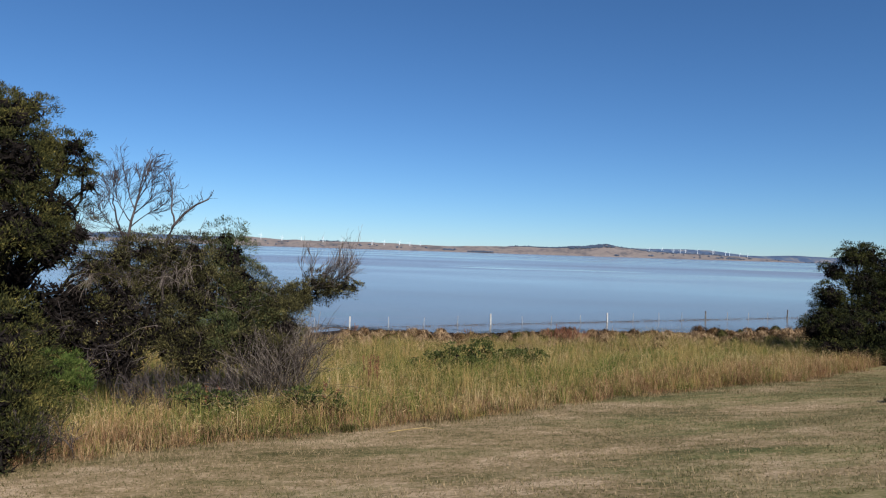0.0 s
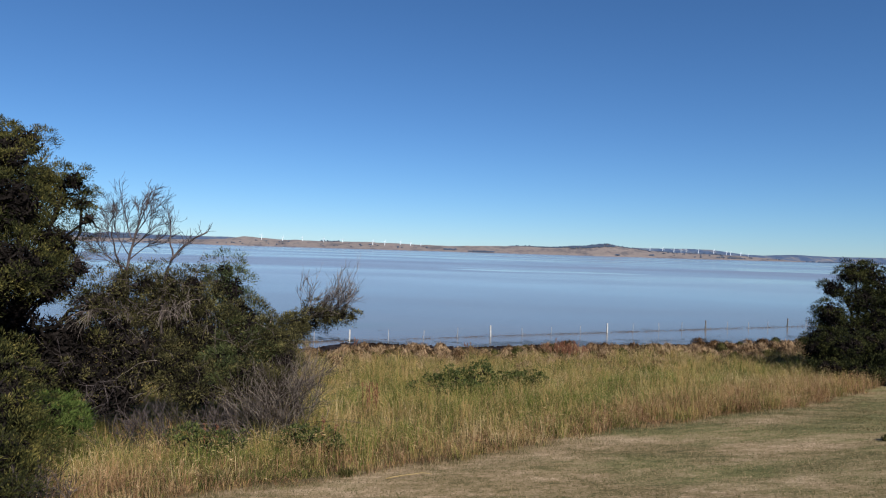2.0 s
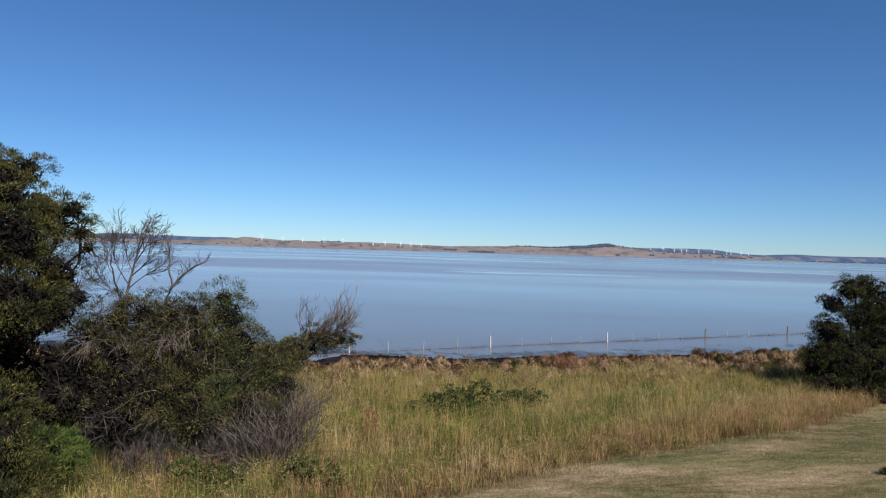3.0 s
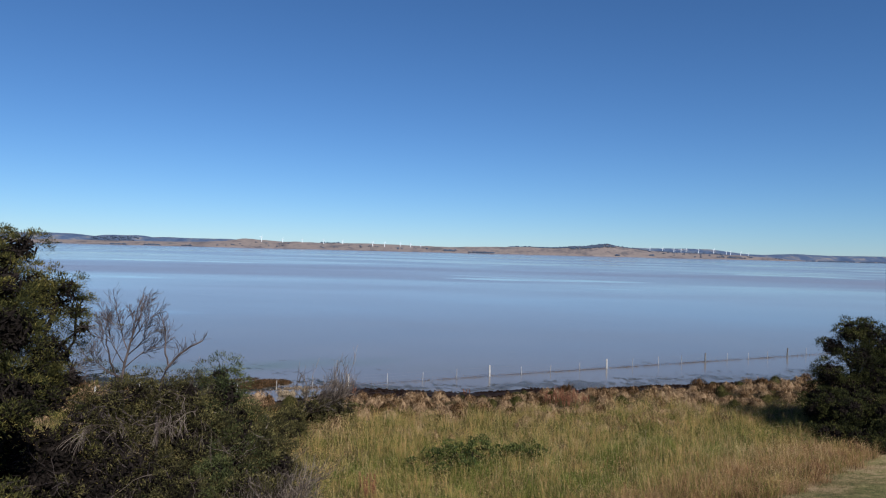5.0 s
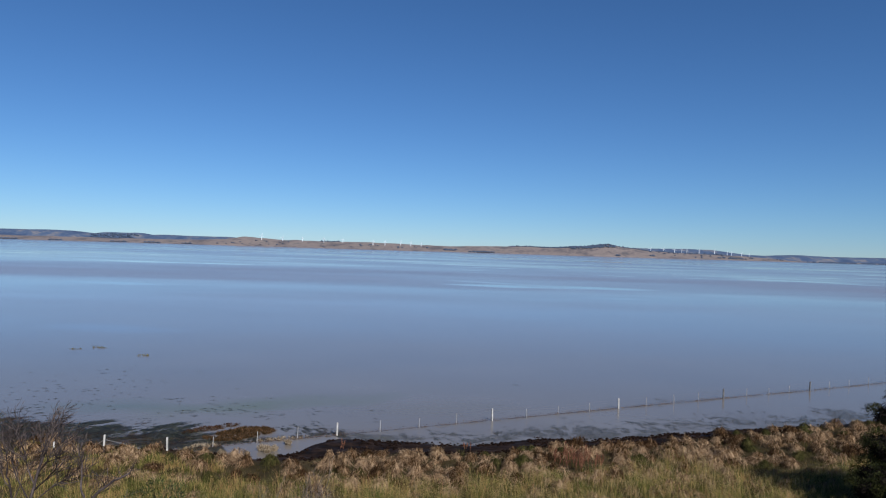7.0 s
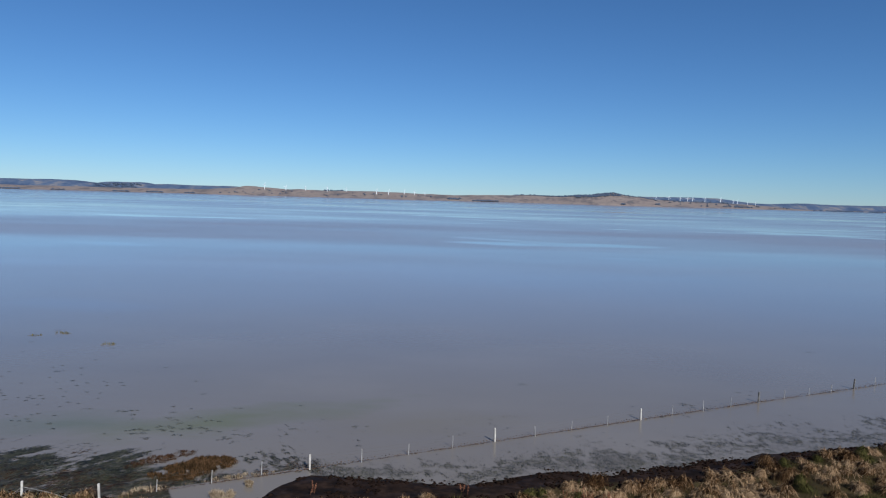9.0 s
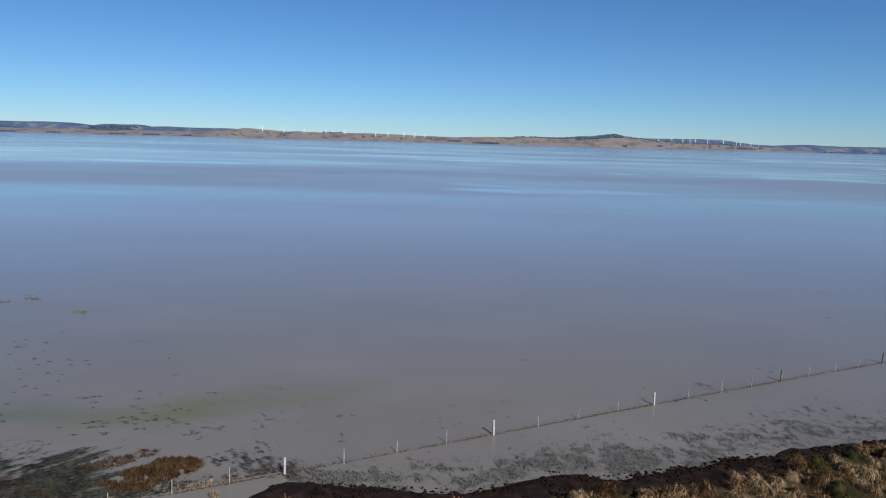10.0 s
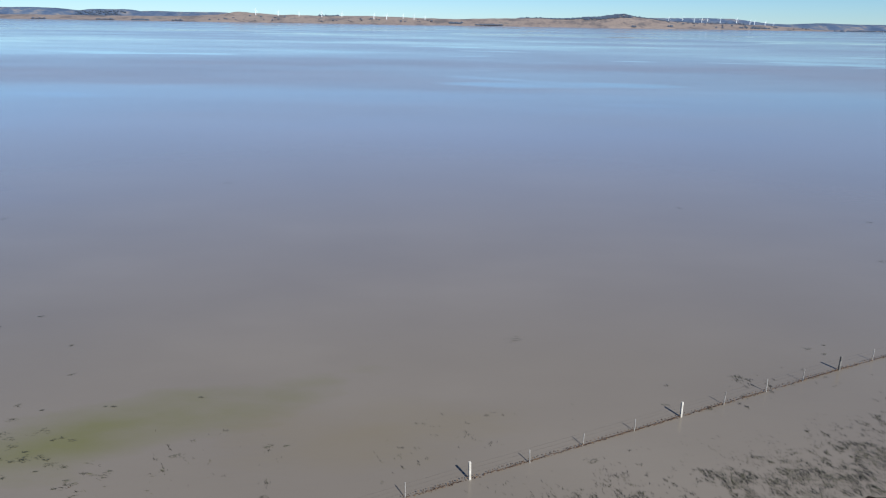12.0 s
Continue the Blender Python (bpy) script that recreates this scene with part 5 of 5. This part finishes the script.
def bare_tree(name, foot, starts, label, seed, mat):
    rng = np.random.default_rng(seed)
    z = float(land(foot[0], foot[1]))
    top = base_at(name, foot[0], foot[1], z)
    trunk, out = [], []
    for route, radius, length, way, depth, kids in starts:
        pts = np.array(route, float)
        k = np.linspace(0, 1, 14)
        idx = np.linspace(0, 1, len(pts))
        fine = np.stack([np.interp(k, idx, pts[:, a]) for a in range(3)], 1) + rng.normal(0, 0.015, (14, 3))
        trunk.append((fine, np.linspace(radius, radius * 0.4, 14)))
        for s in np.linspace(0.42, 1.0, 18):
            p = np.array([np.interp(s, k, fine[:, a]) for a in range(3)])
            w = np.array(way) + rng.normal(0, 0.55, 3)
            grow(p, w / np.linalg.norm(w), length * rng.uniform(0.6, 1.1), radius * 0.2, depth, rng, out, kids, 0.5, 0.10)
    part("trunk", mesh_of("trunk", *tubes(trunk, 6), mat, True), top)
    tagged(part("branch_work", mesh_of("branch_work", *tubes(out, 3), mat), top), kind="stuff")
    return tagged(top, label, "dead tree")


def fan_tree(foot, stems, label, seed, mat):
    """A leafless tree whose limbs fan up from a few stems into ever finer twigs, bent by the wind."""
    rng = np.random.default_rng(seed)
    z = float(land(*foot))
    top = base_at("dead_tree", foot[0], foot[1], z)
    trunk, out = [], []
    for route, radius, fans in stems:
        pts, k = np.array(route, float), np.linspace(0, 1, 12)
        fine = np.stack([np.interp(k, np.linspace(0, 1, len(pts)), pts[:, a]) for a in range(3)], 1) + rng.normal(0, 0.02, (12, 3))
        trunk.append((fine, np.linspace(radius, radius * 0.35, 12)))
        for at, lean, length in fans:
            p = np.array([np.interp(at, k, fine[:, a]) for a in range(3)])
            w = np.array((math.sin(radians(lean)), rng.normal(0, 0.45), math.cos(radians(lean))))
            grow(p, w / np.linalg.norm(w), length * 0.98, radius * 0.34, 3, rng, out, 5, 0.54, (0.03, 0, 0.05), 0.55)
    part("trunk", mesh_of("trunk", *tubes(trunk, 6), mat, True), top)
    tagged(part("branch_work", mesh_of("branch_work", *tubes(out, 3), mat), top), kind="stuff")
    return tagged(top, label, "dead tree")


fan_tree((-12.4, 25.4), (
    (((-12.4, 25.4, 1.6), (-12.5, 25.4, 4.5), (-12.55, 25.4, 6.4), (-12.6, 25.4, 7.4), (-12.45, 25.4, 8.4), (-12.2, 25.4, 9.3)), 0.085, ((0.62, -62, 1.25), (0.68, 40, 1.15), (0.72, -40, 1.35), (0.78, 48, 1.3), (0.82, -22, 1.2), (0.88, 30, 1.2), (0.94, 8, 1.0), (1.0, 25, 0.95))),
    (((-12.58, 25.4, 6.9), (-12.9, 25.5, 7.6), (-13.15, 25.5, 8.3), (-13.3, 25.5, 8.9)), 0.05, ((0.3, -65, 0.95), (0.5, 15, 1.0), (0.7, -40, 0.9), (0.9, 12, 0.85), (1.0, -20, 0.8))),
), "leafless dead tree with fine wind-bent grey twigs", 111, DEAD_DARK)
bare_tree("dead_tree", (-10.9, 25.1), (
    (((-11.2, 25.2, 4.0), (-11.2, 25.2, 6.6), (-11.08, 25.2, 7.35), (-10.83, 25.2, 8.0), (-10.45, 25.2, 8.4), (-10.1, 25.2, 8.7), (-9.62, 25.2, 8.95)), 0.07, 0.5, (0.25, 0, 0.7), 1, 3),
    (((-10.83, 25.2, 8.0), (-10.97, 25.2, 8.6), (-10.93, 25.2, 9.1), (-11.05, 25.2, 9.6)), 0.035, 0.5, (-0.25, 0, 0.8), 2, 3),
), "leafless forked dead sapling with dark twigs", 112, DEAD_DARK)


def leaning_shrub():
    rng = np.random.default_rng(113)
    z = float(land(-7.9, 26.4))
    top = base_at("leaning_shrub", -7.9, 26.4, z)
    spine = [(-7.9, 26.4, z - 0.2), (-7.8, 26.7, 3.2), (-7.55, 27.0, 4.4), (-7.0, 28.0, 5.2), (-6.2, 29.0, 5.55), (-5.3, 29.3, 5.6), (-4.5, 29.4, 5.5)]
    part("trunk", mesh_of("trunk", *tubes([(spine, (0.09, 0.085, 0.075, 0.06, 0.045, 0.03, 0.012))], 6), BARK, True), top)
    lobes = ((-6.9, 28.2, 5.35, 0.55), (-6.3, 28.9, 5.75, 0.55), (-5.7, 29.2, 5.65, 0.5), (-5.1, 29.3, 5.6, 0.42), (-4.65, 29.4, 5.55, 0.32), (-7.2, 27.6, 5.0, 0.5), (-8.0, 28.6, 5.0, 0.6), (-7.2, 29.4, 5.1, 0.65), (-6.4, 30.2, 5.25, 0.6), (-7.4, 30.6, 4.9, 0.6), (-6.0, 31.2, 5.2, 0.5), (-6.7, 28.0, 4.9, 0.5), (-5.4, 30.2, 5.4, 0.4))
    part("crown", crown_mesh("crown", lobes, LEAF_OLIVE, 10, 113, (0.10, 0.013), per=44, bunch=0.22, up=0.5, core=0.6), top)
    out = []
    for p, w, n in (((-6.4, 28.8, 5.5), (0.8, 0, 0.5), 9), ((-5.8, 29.2, 5.6), (0.75, 0, 0.65), 10), ((-5.2, 29.3, 5.6), (0.35, 0, 0.8), 7), ((-6.6, 28.6, 5.5), (0.3, 0, 0.8), 5)):
        for _ in range(n):
            q = np.array(w) + rng.normal(0, 0.28, 3)
            grow(p, q / np.linalg.norm(q), rng.uniform(0.9, 1.5), 0.018, 2, rng, out, 4, 0.45, 0.06)
    for p, w, n in (((-7.3, 26.2, 3.0), (0.8, 0.1, 0.15), 7), ((-6.4, 26.0, 3.2), (0.7, 0.2, 0.3), 7)):
        for _ in range(n):
            q = np.array(w) + rng.normal(0, 0.3, 3)
            grow(p, q / np.linalg.norm(q), rng.uniform(0.7, 1.3), 0.02, 2, rng, out, 4, 0.6, 0.02)
    tagged(part("dead_twig_tangle", mesh_of("dead_twig_tangle", *tubes(out, 3), DEAD), top, "bare grey twigs fanning upward"), kind="stuff")
    tagged(top, "leaning olive shrub with a long bough towards the lake", "shrub")


leaning_shrub()


def twig_heap(foot, seed, count, tall, label, mat, lean=(0, 0, 1), wide=0.5):
    """A dead bush: many thin stems from one foot."""
    rng = np.random.default_rng(seed)
    z = float(land(*foot))
    top = base_at("dead_bush", foot[0], foot[1], z)
    out = []
    for _ in range(count):
        p = np.array((foot[0], foot[1], z)) + np.array((*rng.normal(0, wide * 0.5, 2), 0.0))
        w = np.array(lean) + rng.normal(0, 0.42, 3)
        w[2] = abs(w[2])
        grow(p, w / np.linalg.norm(w), tall * rng.uniform(0.5, 1.0), 0.016, 2, rng, out, 4, 0.4, 0.02, 0.6)
    tagged(part("twig_mass", mesh_of("twig_mass", *tubes(out, 3), mat), top), kind="stuff")
    return tagged(top, label, "dead bush")


twig_heap((-6.5, 24.7), 121, 64, 2.3, "dead bush of fine grey upright twigs", DEAD, (0.1, 0, 1.1), 0.7)
twig_heap((-7.3, 24.3), 122, 30, 1.8, "dead bush of fine grey twigs leaning over", DEAD, (-0.15, -0.1, 1.0), 0.8)
twig_heap((-8.4, 24.0), 123, 16, 1.4, "dead bush of brown twigs in the thicket's skirt", DEAD_DARK, (-0.4, -0.15, 0.8), 0.8)
twig_heap((-9.9, 23.7), 124, 26, 1.3, "dead bush of brown twigs in the thicket's skirt", DEAD_DARK, (-0.2, -0.2, 0.8), 0.8)
twig_heap((-10.3, 15.0), 126, 24, 0.9, "dead bush of dark brown twigs at the lawn's corner", DEAD_DARK, (0.1, 0, 0.9), 0.7)
twig_heap((-11.6, 23.4), 125, 26, 1.4, "dead bush of brown twigs in the thicket's skirt", DEAD_DARK, (0.1, -0.2, 0.8), 0.8)


def mound(name, foot, lobes, mat, label, seed, density, leaf, per=30):
    top = base_at(name, foot[0], foot[1], float(land(*foot)))
    rng = np.random.default_rng(seed)
    paths = []
    for _ in range(24):
        c = lobes[rng.integers(0, len(lobes))]
        paths.append(limb((*foot, float(land(*foot)) - 0.05), np.array(c[:3]) + rng.normal(0, 0.35, 3), 0.014, 0.006, rng, 0.3, 6))
    tagged(part("cane_tangle", mesh_of("cane_tangle", *tubes(paths, 4), BARK), top), kind="stuff")
    part("foliage", crown_mesh("foliage", lobes, mat, density, seed, leaf, per, 0.24, up=0.5, core=0.15), top)
    return tagged(top, label, "shrub")


mound("bramble", (1.2, 36.2), ((0.1, 36.6, 1.75, 0.6), (1.3, 36.6, 1.95, 0.75), (2.7, 37.2, 1.6, 0.5), (-1.0, 36.9, 1.5, 0.5), (-2.1, 36.2, 1.25, 0.35), (0.9, 35.3, 1.35, 0.6), (2.3, 35.9, 1.35, 0.45), (-0.5, 35.0, 1.25, 0.45), (1.7, 34.2, 1.15, 0.4), (-1.6, 34.6, 1.1, 0.35)), LEAF_BRAMBLE, "glossy green bramble mound in the long grass", 131, 8, (0.10, 0.035))
mound("bramble", (3.6, 37.4), ((3.6, 37.6, 1.6, 0.5), (4.6, 37.9, 1.5, 0.5)), LEAF_BRAMBLE, "small green bramble mound in the long grass", 132, 9, (0.11, 0.035))
mound("leafy_weed", (-4.9, 21.4), ((-4.9, 21.4, 2.4, 0.45), (-5.6, 21.6, 2.4, 0.4), (-4.3, 20.9, 2.3, 0.35)), LEAF_BRAMBLE, "green leafy weeds at the foot of the thicket", 133, 6, (0.12, 0.02))
mound("leafy_weed", (-8.0, 20.8), ((-8.0, 20.8, 2.45, 0.45), (-8.8, 21.0, 2.45, 0.45), (-7.2, 20.7, 2.4, 0.4)), LEAF_BRAMBLE, "green leafy weeds in the long grass", 134, 6, (0.12, 0.02))


def dock(foot, seed, stems, tall):
    """Rust-red seeding dock: upright stalks thick with seed."""
    rng = np.random.default_rng(seed)
    z = float(land(*foot))
    top = base_at("dock_plant", foot[0], foot[1], z)
    stalks, spots, sizes = [], [], []
    for _ in range(stems):
        a = np.array((foot[0], foot[1], z)) + np.array((*rng.normal(0, 0.25, 2), 0))
        b = a + np.array((*rng.normal(0, 0.12, 2), tall * rng.uniform(0.7, 1.1)))
        stalks.append(limb(a, b, 0.012, 0.006, rng, 0.08, 5))
        for k in rng.uniform(0.4, 1.0, 26):
            spots.append(a + (b - a) * k + rng.normal(0, 0.03, 3))
            sizes.append(np.full(3, rng.uniform(0.018, 0.04)))
    for path in stalks:
        part("stalk", mesh_of("stalk", *tubes([path], 4), DOCK), top)
    tagged(part("seed_mass", mesh_of("seed_mass", *clump_cloud(np.array(spots), np.array(sizes), rng), DOCK), top), kind="stuff")
    return tagged(top, "rust-red seeding dock standing in the grass", "dock plant", "dock plants in the grass")


for k, (dx, dy, stems, tall) in enumerate(((-3.85, 30.1, 5, 1.5), (-3.3, 30.2, 4, 1.4), (-4.6, 22.6, 3, 1.0), (-8.2, 21.6, 3, 1.1), (9.2, 57.6, 10, 1.1), (9.8, 56.2, 10, 1.15), (10.6, 57.4, 10, 1.05), (9.7, 54.6, 8, 1.1), (8.7, 55.6, 8, 1.1), (10.8, 55.2, 8, 1.0), (8.2, 56.8, 7, 1.0), (8.6, 58.8, 5, 0.8), (1.9, 60.0, 3, 0.6), (-8.0, 59.0, 3, 0.7), (11.3, 56.6, 5, 0.8))):
    dock((dx, dy), 140 + k, stems, tall)


# ---- small things on the lawn ----
def lawn_tuft(x, y, seed, wide, tall, mat, label):
    r = np.random.default_rng(seed)
    z = np.zeros(1)
    ob = new("grass_tuft", mesh_of("grass_tuft", *dome_blades(z, z, z, z + wide, z + tall, 160, r), mat))
    ob.matrix_basis = pose(x, y, float(land(x, y)))
    return tagged(ob, label, "grass tuft")


lawn_tuft(12.9, 20.5, 151, 0.3, 0.28, SEDGE_GREEN, "green unmown grass tuft on the lawn")
lawn_tuft(-3.4, 18.2, 153, 0.3, 0.3, SEDGE_GREEN, "green grass tuft at the edge of the lawn")
rng = np.random.default_rng(154)
stick = limb((-2.3, 17.5, float(land(-2.3, 17.5)) + 0.05), (-1.1, 17.9, float(land(-1.1, 17.9)) + 0.06), 0.013, 0.007, rng, 0.1, 6)
tagged(new("fallen_branch", mesh_of("fallen_branch", *tubes([stick], 6), STRAW, True)), "thin pale fallen branch at the lawn's edge", "branch")
